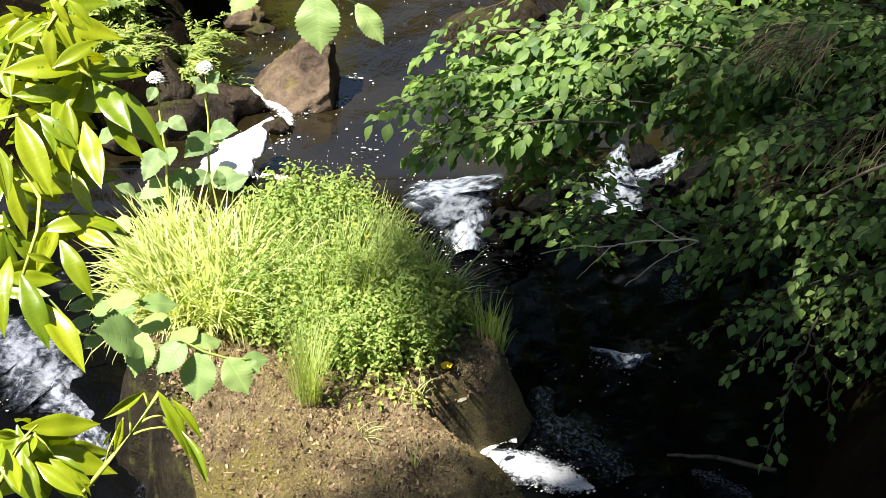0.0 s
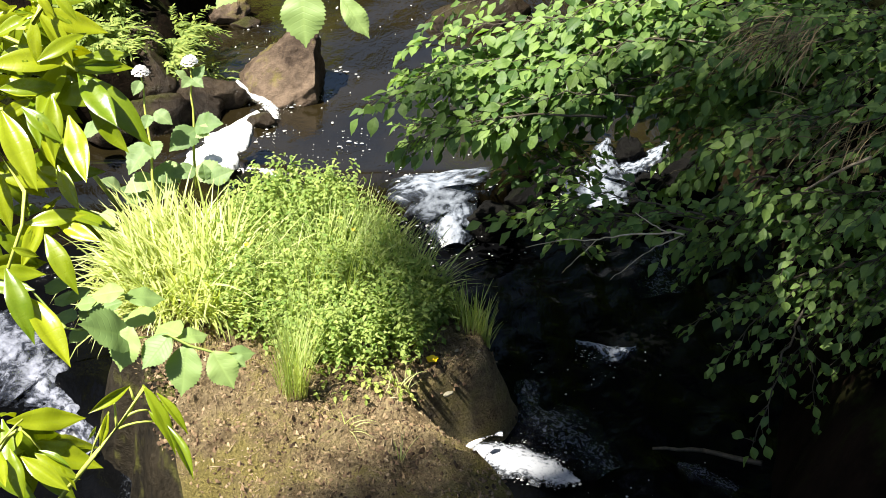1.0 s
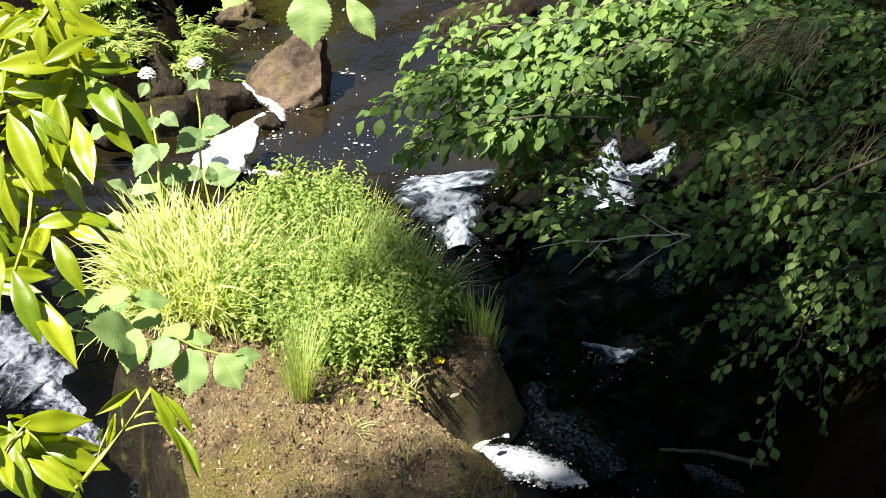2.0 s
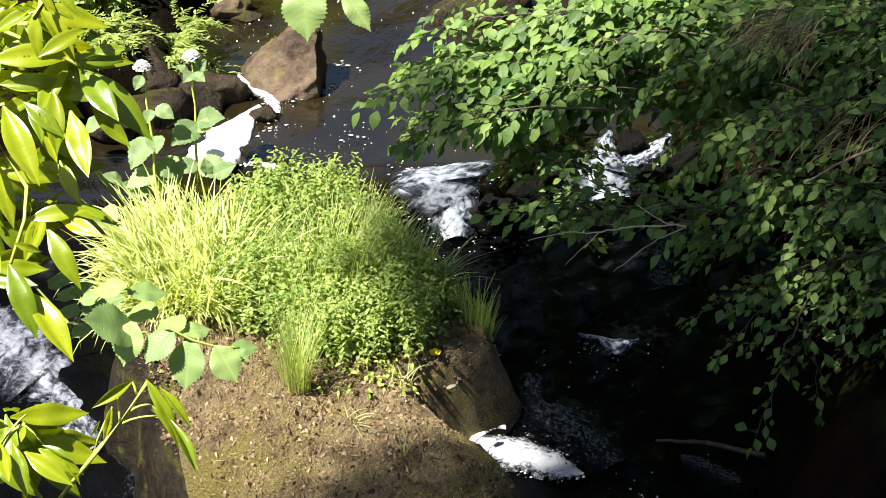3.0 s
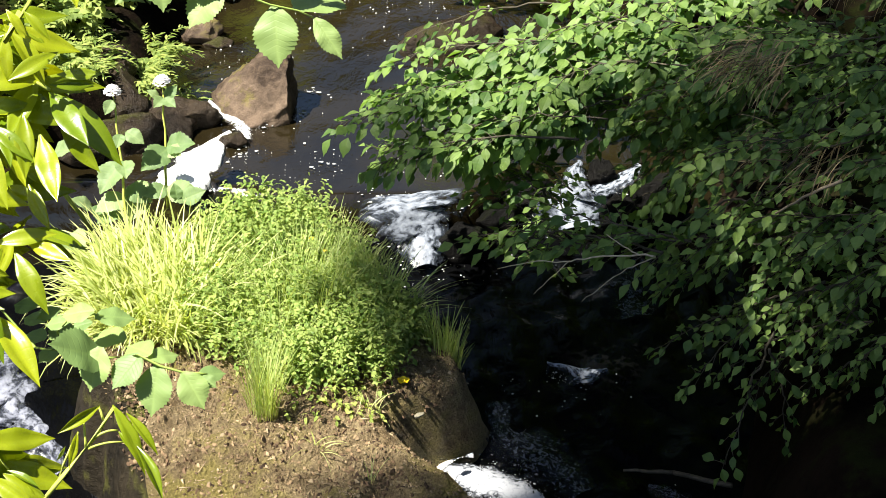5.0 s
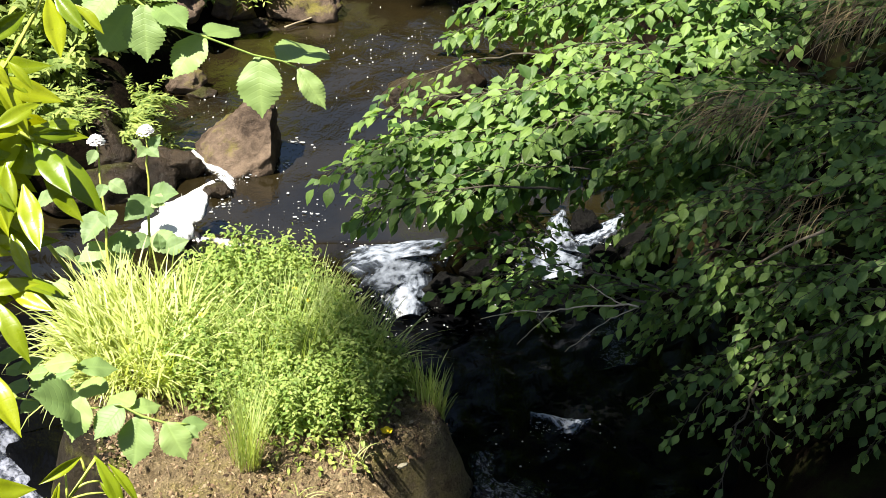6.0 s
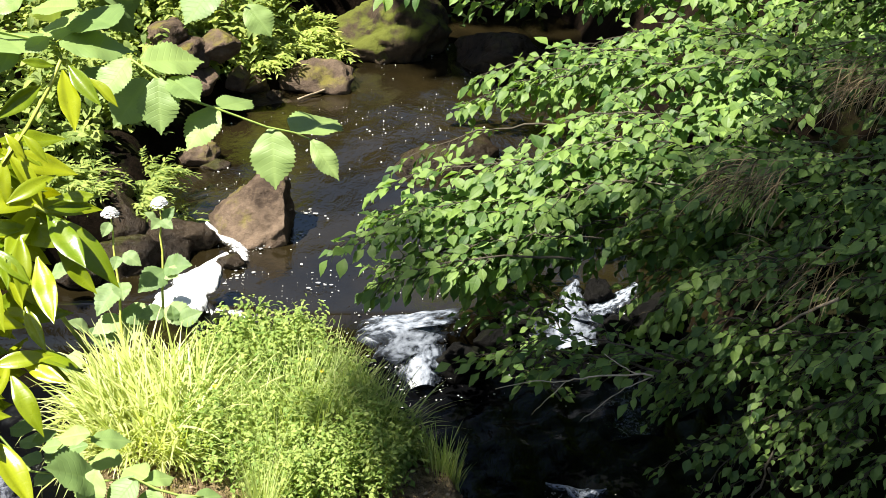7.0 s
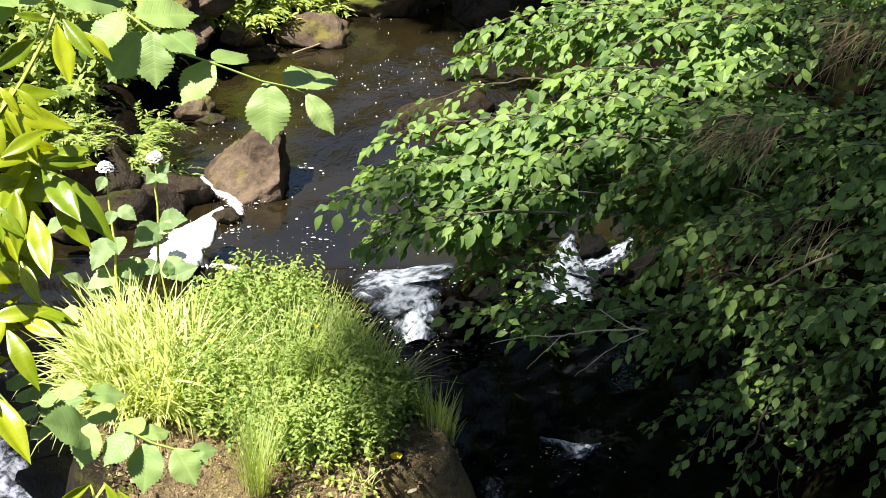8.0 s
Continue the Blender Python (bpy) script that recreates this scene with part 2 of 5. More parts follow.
def crumb_material():
    n = Nodes("soil_crumb")
    rnd = n.add("ShaderNodeNewGeometry").outputs["Random Per Island"]
    col = n.ramp(rnd, [(0.0, (0.035, 0.022, 0.014)), (0.45, (0.15, 0.095, 0.055)), (0.8, (0.26, 0.18, 0.10)), (1.0, (0.36, 0.28, 0.17))])
    return n.finish(col, 0.85, None, 0.25)


M_CRUMB = crumb_material()
M_FOAMBIT = plain("froth_fleck", (0.30, 0.30, 0.29), (0.6, 0.6, 0.58), 0.6)
M_PALESTONE = plain("pale_stone", (0.08, 0.07, 0.05), (0.22, 0.20, 0.14), 0.8)


# ---- mesh helpers ----
class Bulk:
    """Collects faces with one pair of texture coordinates per vertex."""

    def __init__(self):
        self.v, self.f, self.t = [], [], []

    def add(self, verts, faces, uvs):
        k = len(self.v)
        self.v += [tuple(p) for p in verts]
        self.t += uvs
        self.f += [tuple(i + k for i in f) for f in faces]

    def mesh(self, name, mat, smooth=True):
        me = bpy.data.meshes.new(name)
        me.from_pydata(self.v, [], self.f)
        idx = np.zeros(len(me.loops), dtype=np.int32)
        me.loops.foreach_get("vertex_index", idx)
        layer = me.uv_layers.new(name="along")
        layer.data.foreach_set("uv", np.array(self.t, dtype=np.float32)[idx].ravel())
        if smooth:
            me.polygons.foreach_set("use_smooth", [True] * len(me.polygons))
        me.materials.append(mat)
        me.update()
        return me


def thing(name, base, label, category, group="", kind=""):
    ob = new(name)
    ob.empty_display_size = 0.1
    ob.location = base
    return tagged(ob, label, category, group, kind)


def under(ob, parent):
    """Makes ob a part that keeps its place; parts themselves carry no offset."""
    ob.parent = parent
    ob.matrix_parent_inverse = Matrix.Translation(-Vector(parent.location)) if parent.parent is None else Matrix.Identity(4)
    return ob


def part(name, data, parent, label="", kind=""):
    return tagged(under(new(name, data), parent), label, kind=kind)


WIDTHS = {
    "ovate": (0.02, 0.135, 0.235, 0.295, 0.31, 0.275, 0.19, 0.07, 0.0),
    "toothed": (0.08, 0.215, 0.31, 0.36, 0.37, 0.335, 0.235, 0.085, 0.0),
    "lance": (0.015, 0.06, 0.11, 0.14, 0.148, 0.135, 0.10, 0.05, 0.0),
    "heart": (0.08, 0.28, 0.37, 0.39, 0.37, 0.31, 0.22, 0.11, 0.0),
    "small": (0.03, 0.25, 0.33, 0.22, 0.0),
    "petal": (0.08, 0.30, 0.45, 0.42, 0.20),
}


def leaf_shape(kind, fold=0.25, droop=0.25, wave=0.0, teeth=0, steps=7, cup=0.0):
    """Unit leaf: base at the origin, tip along +Y, upper face +Z. cup rounds each half."""
    w = WIDTHS[kind]
    n = len(w) - 1
    steps = teeth * 2 if teeth else steps
    cols = (-1.0, -0.5, 0.0, 0.5, 1.0) if cup else (-1.0, 0.0, 1.0)
    m = len(cols)
    verts, uvs, faces = [], [], []
    for i in range(steps + 1):
        s = i / steps
        q = s * n
        j = min(int(q), n - 1)
        f = q - j
        p0, p1, p2, p3 = w[max(j - 1, 0)], w[j], w[j + 1], w[min(j + 2, n)]
        half = max(0.0, p1 + 0.5 * f * (p2 - p0 + f * (2 * p0 - 5 * p1 + 4 * p2 - p3 + f * (3 * (p1 - p2) + p3 - p0))))
        tooth = bool(teeth) and i % 2 == 1
        z = -droop * s * s
        for c in cols:
            k = abs(c)
            edge = half * k * ((1.07 if tooth else 0.97) if k > 0.9 and teeth else 1.0)
            lift = fold * edge + cup * half * math.sin(math.pi * k) + wave * math.sin(s * 15.0 + (1.5 if c > 0 else 0.0)) * edge
            verts.append((math.copysign(edge, c) if c else 0.0, s + (0.02 if tooth and k > 0.9 else 0.0), z + lift))
            uvs.append((0.5 + math.copysign(edge, c) * 0.9 if c else 0.5, s))
        if i:
            for c in range(m - 1):
                a, e = m * (i - 1) + c, m * i + c
                faces.append((a, a + 1, e + 1, e))
    return verts, faces, uvs


def leaf_matrix(base, direction, normal, size, width=1.0):
    y = Vector(direction).normalized()
    z = Vector(normal)
    z = z - y * z.dot(y)
    if z.length < 1e-4:
        z = Vector((0.3, 0.2, 1)) - y * y.dot(Vector((0.3, 0.2, 1)))
    z.normalize()
    x = y.cross(z)
    m = Matrix((x * size * width, y * size, z * size)).transposed().to_4x4()
    m.translation = Vector(base)
    return m


def stamp(bulk, shape, m):
    v, f, t = shape
    bulk.add([m @ Vector(p) for p in v], f, t)


def rand(a, b):
    return a + (b - a) * random.random()


def jolt(s):
    return Vector((rand(-s, s), rand(-s, s), rand(-s, s)))


def tube(bulk, points, r0, r1, sides=6):
    """A tapered round stem through the points."""
    pts = [Vector(p) for p in points]
    n = len(pts)
    verts, faces, uvs = [], [], []
    for i, p in enumerate(pts):
        d = (pts[min(i + 1, n - 1)] - pts[max(i - 1, 0)]).normalized()
        a = d.orthogonal().normalized()
        b = d.cross(a)
        r = r0 + (r1 - r0) * i / (n - 1)
        for k in range(sides):
            g = 2 * math.pi * k / sides
            verts.append(p + a * r * math.cos(g) + b * r * math.sin(g))
            uvs.append((k / sides, i / (n - 1)))
        if i:
            for k in range(sides):
                q = (k + 1) % sides
                faces.append((sides * (i - 1) + k, sides * (i - 1) + q, sides * i + q, sides * i + k))
    faces.append(tuple(range(sides - 1, -1, -1)))
    faces.append(tuple(range(sides * (n - 1), sides * n)))
    bulk.add(verts, faces, uvs)


def curve_points(a, b, sag=0.0, n=8, wob=0.0):
    a, b = Vector(a), Vector(b)
    out = []
    for i in range(n + 1):
        s = i / n
        p = a.lerp(b, s) + Vector((0, 0, sag * 4 * s * (1 - s)))
        out.append(p + jolt(wob) * (1 if 0 < i < n else 0))
    return out


def stem_mesh(name, points, r0, r1, mat, sides=7):
    b = Bulk()
    tube(b, points, r0, r1, sides)
    return b.mesh(name, mat)


def fbm(p, octaves=4):
    return noise.fractal(p, 1.0, 2.0, octaves)


def smooth(a, b, x):
    t = min(max((x - a) / (b - a), 0.0), 1.0)
    return t * t * (3 - 2 * t)


# ---- ground: stream bed and banks ----
def left_edge(y):
    """Where the left bank meets the water."""
    return -2.2 + 0.95 * smooth(7.4, 8.3, y) + 0.30 * smooth(9.0, 9.8, y) + 0.55 * smooth(9.9, 10.7, y) + 0.05 * math.sin(3.1 * y)


def right_edge(y):
    return 1.25 + 0.35 * smooth(5.5, 8.0, y) - 0.5 * smooth(8.6, 11.2, y) + 0.08 * math.sin(2.3 * y)


def ground_height(x, y):
    bed = -0.85 + 0.45 * smooth(7.2, 8.2, y)
    lb, rb = left_edge(y) - x, x - right_edge(y)
    h = bed
    h += (0.62 + 0.1 * math.sin(y)) * smooth(-0.25, 0.35, lb) + 0.55 * smooth(0.3, 2.2, lb) + 5.0 * smooth(1.5, 14.0, lb)
    h += 1.15 * smooth(-0.2, 0.55, rb) + 0.5 * smooth(0.5, 1.6, rb) + 5.5 * smooth(1.2, 13.0, rb)
    h += 1.0 * smooth(11.2, 12.2, y) + 5.5 * smooth(12.2, 24.0, y)
    h += 0.10 * fbm(Vector((x * 1.6, y * 1.6, 0.0))) + 0.035 * fbm(Vector((x * 7, y * 7, 3.0)))
    return h


def spaced(lo, hi, step, far):
    vals = [lo + step * i for i in range(int((hi - lo) / step) + 1)]
    s, a, b = step, vals[0], vals[-1]
    left, right = [], []
    while b < far:
        s *= 1.35
        a, b = a - s, b + s
        left.append(a)
        right.append(b)
    return left[::-1] + vals + right


gx, gy = spaced(-3.0, 3.2, 0.06, 600), spaced(4.4, 12.6, 0.07, 600)
gb = Bulk()
gb.add([(x, y, ground_height(x, y)) for y in gy for x in gx],
       [(j * len(gx) + i, j * len(gx) + i + 1, (j + 1) * len(gx) + i + 1, (j + 1) * len(gx) + i) for j in range(len(gy) - 1) for i in range(len(gx) - 1)],
       [(x, y) for y in gy for x in gx])
tagged(new("ground", gb.mesh("ground", M_BANK)), "earth banks and stony stream bed, coloured near black for deep shade", "ground", kind="structure")


# ---- water ----
def sheet(name, x0, x1, y0, y1, step, height, mat, label):
    nx, ny = int((x1 - x0) / step) + 1, int((y1 - y0) / step) + 1
    b = Bulk()
    b.add([(x0 + i * step, y0 + j * step, height(x0 + i * step, y0 + j * step)) for j in range(ny) for i in range(nx)],
          [(j * nx + i, j * nx + i + 1, (j + 1) * nx + i + 1, (j + 1) * nx + i) for j in range(ny - 1) for i in range(nx - 1)],
          [(i / nx, j / ny) for j in range(ny) for i in range(nx)])
    return tagged(new(name, b.mesh(name, mat)), label, "water", kind="structure")


def pool_height(x, y):
    lip = 7.49 + 0.33 * smooth(0.25, 0.75, x) + 0.12 * smooth(-0.5, -1.1, x)
    d = smooth(lip + 0.03, lip - 0.06, y)
    return -0.75 * d + 0.006 * fbm(Vector((x * 5, y * 4, 1.0)))


def run_height(x, y):
    z = -0.22 - 0.12 * smooth(7.0, 5.5, y)
    if x < -0.5:
        z = -0.42 - 0.16 * smooth(6.8, 5.6, y)
    return z + 0.035 * fbm(Vector((x * 5, y * 3.5, 7.0))) + 0.012 * fbm(Vector((x * 17, y * 14, 2.0)))


sheet("water_pool", -2.4, 2.0, 7.0, 12.2, 0.05, pool_height, M_POOL, "still brown peaty pool water with drifting froth")
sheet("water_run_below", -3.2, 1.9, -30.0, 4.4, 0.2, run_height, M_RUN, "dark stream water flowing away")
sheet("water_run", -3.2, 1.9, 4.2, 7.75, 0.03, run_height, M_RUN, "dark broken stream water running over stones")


def cascade(name, spine, widths, mat, label, lump=0.05, nu=26, nv=44, seed=0):
    """A ribbon of white water that follows a spine down, swollen in the middle and torn by lumps."""
    pts = [Vector(p) for p in spine]
    n = len(pts) - 1
    verts, uvs, faces = [], [], []
    for j in range(nv + 1):
        s = j / nv * n
        k = min(int(s), n - 1)
        f = s - k
        p = pts[k].lerp(pts[k + 1], f)
        w = widths[k] + (widths[k + 1] - widths[k]) * f
        d = (pts[k + 1] - pts[k]).normalized()
        side = d.cross(Vector((0, 0, 1))).normalized()
        for i in range(nu + 1):
            u = i / nu
            rag = 1.0 + 0.30 * fbm(Vector((seed * 3.1 + (0 if u < 0.5 else 9), j * 0.16, 0)))
            q = p + side * (u - 0.5) * w * rag
            q.z += 1.2 * lump * (1 - (2 * u - 1) ** 2) + lump * fbm(Vector((q.x * 6 + seed, q.y * 6, q.z * 3)), 2) + 0.10 * lump * fbm(Vector((q.x * 25, q.y * 25, seed)))
            if i in (0, nu):
                q.z -= min(0.05, 1.5 * lump)
            verts.append(q)
            uvs.append((u, j / nv * n))
    for j in range(nv):
        for i in range(nu):
            a = j * (nu + 1) + i
            faces.append((a, a + 1, a + nu + 2, a + nu + 1))
    b = Bulk()
    b.add(verts, faces, uvs)
    if mat in (M_DIM, M_GLINT):
        return tagged(new(name, b.mesh(name, mat)), label, "waterfall", "cascades of the stream")
    t = thing(name, pts[-1], label, "waterfall", "cascades of the stream")
    part("water_sheet", b.mesh("water_sheet", mat), t)
    rng, beads = random.Random(seed), Bulk()
    for _ in range(90):
        j, edge = rng.randrange(nv + 1), rng.choice((0, nu))
        p, q = verts[j * (nu + 1) + edge], verts[j * (nu + 1) + nu // 2]
        o = p.lerp(q, rng.uniform(-0.30, 0.35))
        o.z = max(p.z, o.z) + 0.004
        r = 0.0010 + 0.005 * rng.random() ** 2.2
        ring = [(o.x + r * rng.uniform(0.6, 1.8) * math.cos(i * 6.283 / 7), o.y + r * rng.uniform(0.6, 1.6) * math.sin(i * 6.283 / 7), o.z) for i in range(7)]
        beads.add(ring + [(o.x, o.y, o.z + 0.7 * r)], [(i, (i + 1) % 7, 7) for i in range(7)], [(0.5, 0.5)] * 8)
    part("edge_froth", beads.mesh("edge_froth", M_FOAMBIT), t, "torn beads of froth", "stuff")
    return t


cascade("waterfall", [(-0.891, 8.143, 0.010), (-0.954, 8.059, 0.010), (-1.018, 7.870, 0.010), (-1.081, 7.699, 0.010), (-1.139, 7.594, 0.000)], [0.05, 0.11, 0.22, 0.29, 0.25], M_FROTH,
        "sunlit white froth pouring between wet rocks", 0.018, seed=1)
cascade("waterfall", [(-1.017, 8.394, 0.050), (-0.959, 8.336, 0.030), (-0.882, 8.264, 0.015), (-0.823, 8.180, 0.010), (-0.791, 8.065, 0.000)], [0.04, 0.09, 0.10, 0.12, 0.10], M_BROKEN, "broken white trickle beside the big boulder", 0.02, seed=8)
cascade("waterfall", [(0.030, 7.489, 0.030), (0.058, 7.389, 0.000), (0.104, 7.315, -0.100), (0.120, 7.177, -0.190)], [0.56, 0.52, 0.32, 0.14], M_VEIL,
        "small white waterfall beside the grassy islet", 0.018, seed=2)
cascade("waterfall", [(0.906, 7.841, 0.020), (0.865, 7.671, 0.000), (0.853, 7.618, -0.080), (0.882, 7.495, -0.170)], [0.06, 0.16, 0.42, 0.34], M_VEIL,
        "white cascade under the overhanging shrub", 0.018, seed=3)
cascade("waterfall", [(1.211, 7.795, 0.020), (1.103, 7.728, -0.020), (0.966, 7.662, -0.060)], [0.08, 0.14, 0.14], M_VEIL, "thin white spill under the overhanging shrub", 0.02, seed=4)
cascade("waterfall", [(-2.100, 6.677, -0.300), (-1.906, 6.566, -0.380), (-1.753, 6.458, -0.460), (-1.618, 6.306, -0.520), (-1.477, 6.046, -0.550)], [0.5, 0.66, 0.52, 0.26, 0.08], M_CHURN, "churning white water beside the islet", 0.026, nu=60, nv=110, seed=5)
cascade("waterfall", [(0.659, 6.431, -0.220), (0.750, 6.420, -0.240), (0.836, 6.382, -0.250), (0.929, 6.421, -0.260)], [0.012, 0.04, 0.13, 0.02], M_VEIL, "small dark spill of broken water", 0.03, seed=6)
cascade("waterfall", [(1.136, 7.119, -0.120), (1.089, 6.966, -0.180), (1.107, 6.790, -0.220)], [0.20, 0.36, 0.28], M_DIM, "broken water coloured dim for the shade of the shrub", 0.03, seed=9)
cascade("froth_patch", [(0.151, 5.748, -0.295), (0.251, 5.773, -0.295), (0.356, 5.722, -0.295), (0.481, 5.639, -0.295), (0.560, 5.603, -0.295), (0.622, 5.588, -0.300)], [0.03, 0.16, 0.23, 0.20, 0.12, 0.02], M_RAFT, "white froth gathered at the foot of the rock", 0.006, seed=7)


cascade("waterfall", [(0.414, 6.236, -0.290), (0.489, 6.017, -0.290), (0.633, 5.808, -0.290), (0.761, 5.638, -0.300)], [0.14, 0.30, 0.34, 0.2], M_DIM, "faint ripples and glints painted over dark shaded water", 0.012, seed=12)
cascade("waterfall", [(-1.30, 6.00, -0.545), (-1.22, 5.70, -0.555), (-1.12, 5.40, -0.565), (-1.05, 5.10, -0.575)], [0.10, 0.26, 0.30, 0.22], M_GLINT, "glints painted on dark water beside the islet", 0.012, seed=14)
cascade("waterfall", [(1.035, 5.681, -0.300), (1.134, 5.631, -0.300), (1.260, 5.526, -0.310)], [0.05, 0.14, 0.12], M_DIM, "faint ripples and glints painted over dark shaded water", 0.012, seed=13)
cascade("froth_patch", [(0.118, 5.744, -0.280), (0.157, 5.782, -0.290), (0.206, 5.853, -0.290), (0.255, 5.898, -0.290), (0.313, 5.899, -0.300)], [0.03, 0.035, 0.03, 0.04, 0.03], M_FROTH, "thin white line of froth along the rock", 0.004, nu=8, seed=11)


# ---- islet ----
ISLET = Vector((-0.52, 5.85, 0.0))
REACH = (1.0, 0.95, 0.82, 1.02, 1.30, 1.36, 1.22, 0.98, 0.75, 0.72, 0.74, 0.86, 1.10, 1.18, 1.30, 1.12)


def islet_reach(g):
    q = (g / (2 * math.pi) * 16) % 16
    i = int(q)
    f = q - i
    f = f * f * (3 - 2 * f)
    r = REACH[i] * (1 - f) + REACH[(i + 1) % 16] * f
    r += 0.035 * fbm(Vector((2.5 * math.cos(g), 2.5 * math.sin(g), 1.0)))
    g = (g + math.pi) % (2 * math.pi) - math.pi
    return r - 0.42 * smooth(-0.68, -0.52, g) * smooth(0.20, -0.30, g)


def islet_height(x, y):
    d = Vector((x - ISLET.x, y - ISLET.y))
    rho = d.length / islet_reach(math.atan2(d.y, d.x))
    turn = (math.atan2(d.y, d.x) + 0.22 + math.pi) % (2 * math.pi) - math.pi
    ease = math.exp(-(turn / 0.32) ** 2)
    z = 0.13 - 0.10 * rho * rho - 0.78 * smooth(0.84 - 0.30 * ease, 1.12 + 0.06 * ease, rho)
    z += 0.11 * smooth(0.88, 1.0, rho) * fbm(Vector((x * 6, y * 6, 9.0)))
    z += 0.05 * fbm(Vector((x * 2.2, y * 2.2, 5.0))) + 0.026 * fbm(Vector((x * 9, y * 9, 2.0))) + 0.017 * fbm(Vector((x * 30, y * 30, 4.0)), 3)
    return z


def islet_ring(r0, r1, nr, na, sink, close):
    """The ground of the islet between two shares of its reach."""
    b = Bulk()
    verts, uvs, faces = [], [], []
    for j in range(nr + 1):
        for i in range(na):
            g = 2 * math.pi * i / na
            turn = (g - 3.4 + math.pi) % (2 * math.pi) - math.pi
            shrink = 0.26 * math.exp(-(turn / 0.50) ** 2) * (j / nr if close else 0.0)
            r = islet_reach(g) * (r0 + (r1 - r0) * j / nr) * (1 - shrink)
            x, y = ISLET.x + r * math.cos(g), ISLET.y + r * math.sin(g)
            verts.append((x, y, islet_height(x, y) - sink))
            uvs.append((i / na, j / nr))
    for j in range(nr):
        for i in range(na):
            k = (i + 1) % na
            faces.append((j * na + i, (j + 1) * na + i, (j + 1) * na + k, j * na + k))
    if close:
        faces.append(tuple(range(na)))
    b.add(verts, faces, uvs)
    return b


def build_islet():
    t = thing("islet", (ISLET.x, ISLET.y, -0.6), "low rocky islet with bare mossy brown soil between two streams", "islet")
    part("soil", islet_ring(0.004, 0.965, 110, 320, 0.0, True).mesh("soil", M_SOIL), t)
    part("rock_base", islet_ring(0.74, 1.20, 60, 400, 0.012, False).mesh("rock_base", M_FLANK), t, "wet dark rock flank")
    return t


islet = build_islet()


def on_islet(x, y):
    return Vector((x, y, islet_height(x, y)))


# ---- rocks ----
def boulder(name, centre, radii, turn, seed, mat, label, cuts=7, rough=0.16, sub=4, facets=()):
    """A weathered block: a ball cut by random planes, then roughened."""
    rng = random.Random(seed)
    planes = []
    for _ in range(cuts):
        nrm = Vector((rng.uniform(-1, 1), rng.uniform(-1, 1), rng.uniform(-0.5, 1))).normalized()
        planes.append((nrm, rng.uniform(0.58, 0.86)))
    planes += [(Vector(n).normalized(), d) for n, d in facets]
    bm = bmesh.new()
    bmesh.ops.create_icosphere(bm, subdivisions=sub, radius=1.0)
    for v in bm.verts:
        p = v.co.copy()
        for nrm, d in planes:
            k = p.dot(nrm) - d
            if k > 0:
                p -= nrm * k * 0.97
        p *= 1 + rough * fbm(p * 1.7 + Vector((seed, 0, 0))) + 0.075 * fbm(p * 5 + Vector((0, seed, 0))) + 0.022 * fbm(p * 14 + Vector((0, 0, seed)))
        v.co = Vector((p.x * radii[0], p.y * radii[1], p.z * radii[2]))
    for f in bm.faces:
        f.smooth = True
    me = bpy.data.meshes.new(name)
    bm.to_mesh(me)
    bm.free()
    me.materials.append(mat)
    ob = tagged(new(name, me), label, "rock")
    ob.location = centre
    ob.rotation_euler = (0, 0, radians(turn))
    return ob


boulder("boulder", (-0.77, 8.50, 0.03), (0.27, 0.32, 0.32), 0, 3, M_ROCK, "large reddish-brown angular boulder standing in the pool", 0, 0.05, 5,
        [((-0.20, -0.68, 0.70), 0.50), ((0.98, -0.10, 0.12), 0.72), ((-0.60, 0.25, 0.78), 0.58), ((0.2, -1.0, 0.0), 0.80), ((-0.95, -0.2, 0.1), 0.86), ((0.2, 0.9, 0.4), 0.6)])
boulder("boulder", (-1.22, 8.22, 0.00), (0.26, 0.24, 0.17), 10, 5, M_WET, "smooth wet dark brown rock beside the froth", 14)
boulder("boulder", (-1.58, 8.35, 0.08), (0.28, 0.30, 0.26), 40, 8, M_WET, "dark wet brown rock at the edge of the bank", 14)
boulder("boulder", (-1.62, 8.85, 0.12), (0.25, 0.26, 0.22), 0, 11, M_WET, "dark brown rock below the bank plants", 14)
boulder("boulder", (-0.05, 11.03, 0.12), (0.38, 0.30, 0.30), 0, 14, M_MOSSY, "rounded boulder covered with yellow-green moss", 6, 0.18, 5)
boulder("boulder", (0.68, 10.84, 0.03), (0.33, 0.25, 0.20), 15, 17, M_WET, "dark brown boulder in the shade of the shrub", 6)
boulder("boulder", (-0.52, 10.42, 0.03), (0.25, 0.20, 0.14), -10, 21, M_ROCK, "flat-topped brown rock at the foot of the bank", 7)
boulder("boulder", (0.27, 9.33, -0.02), (0.33, 0.23, 0.17), 25, 24, M_WET, "low dark red-brown rock in shaded water", 6)
boulder("boulder", (-0.86, 10.2, -0.02), (0.24, 0.14, 0.06), -15, 27, M_WET, "flat wet dark slab lying at the water's edge", 4)
boulder("boulder", (-1.25, 10.9, 0.2), (0.28, 0.25, 0.2), 30, 31, M_ROCK, "brown bank stone among small plants", 7)
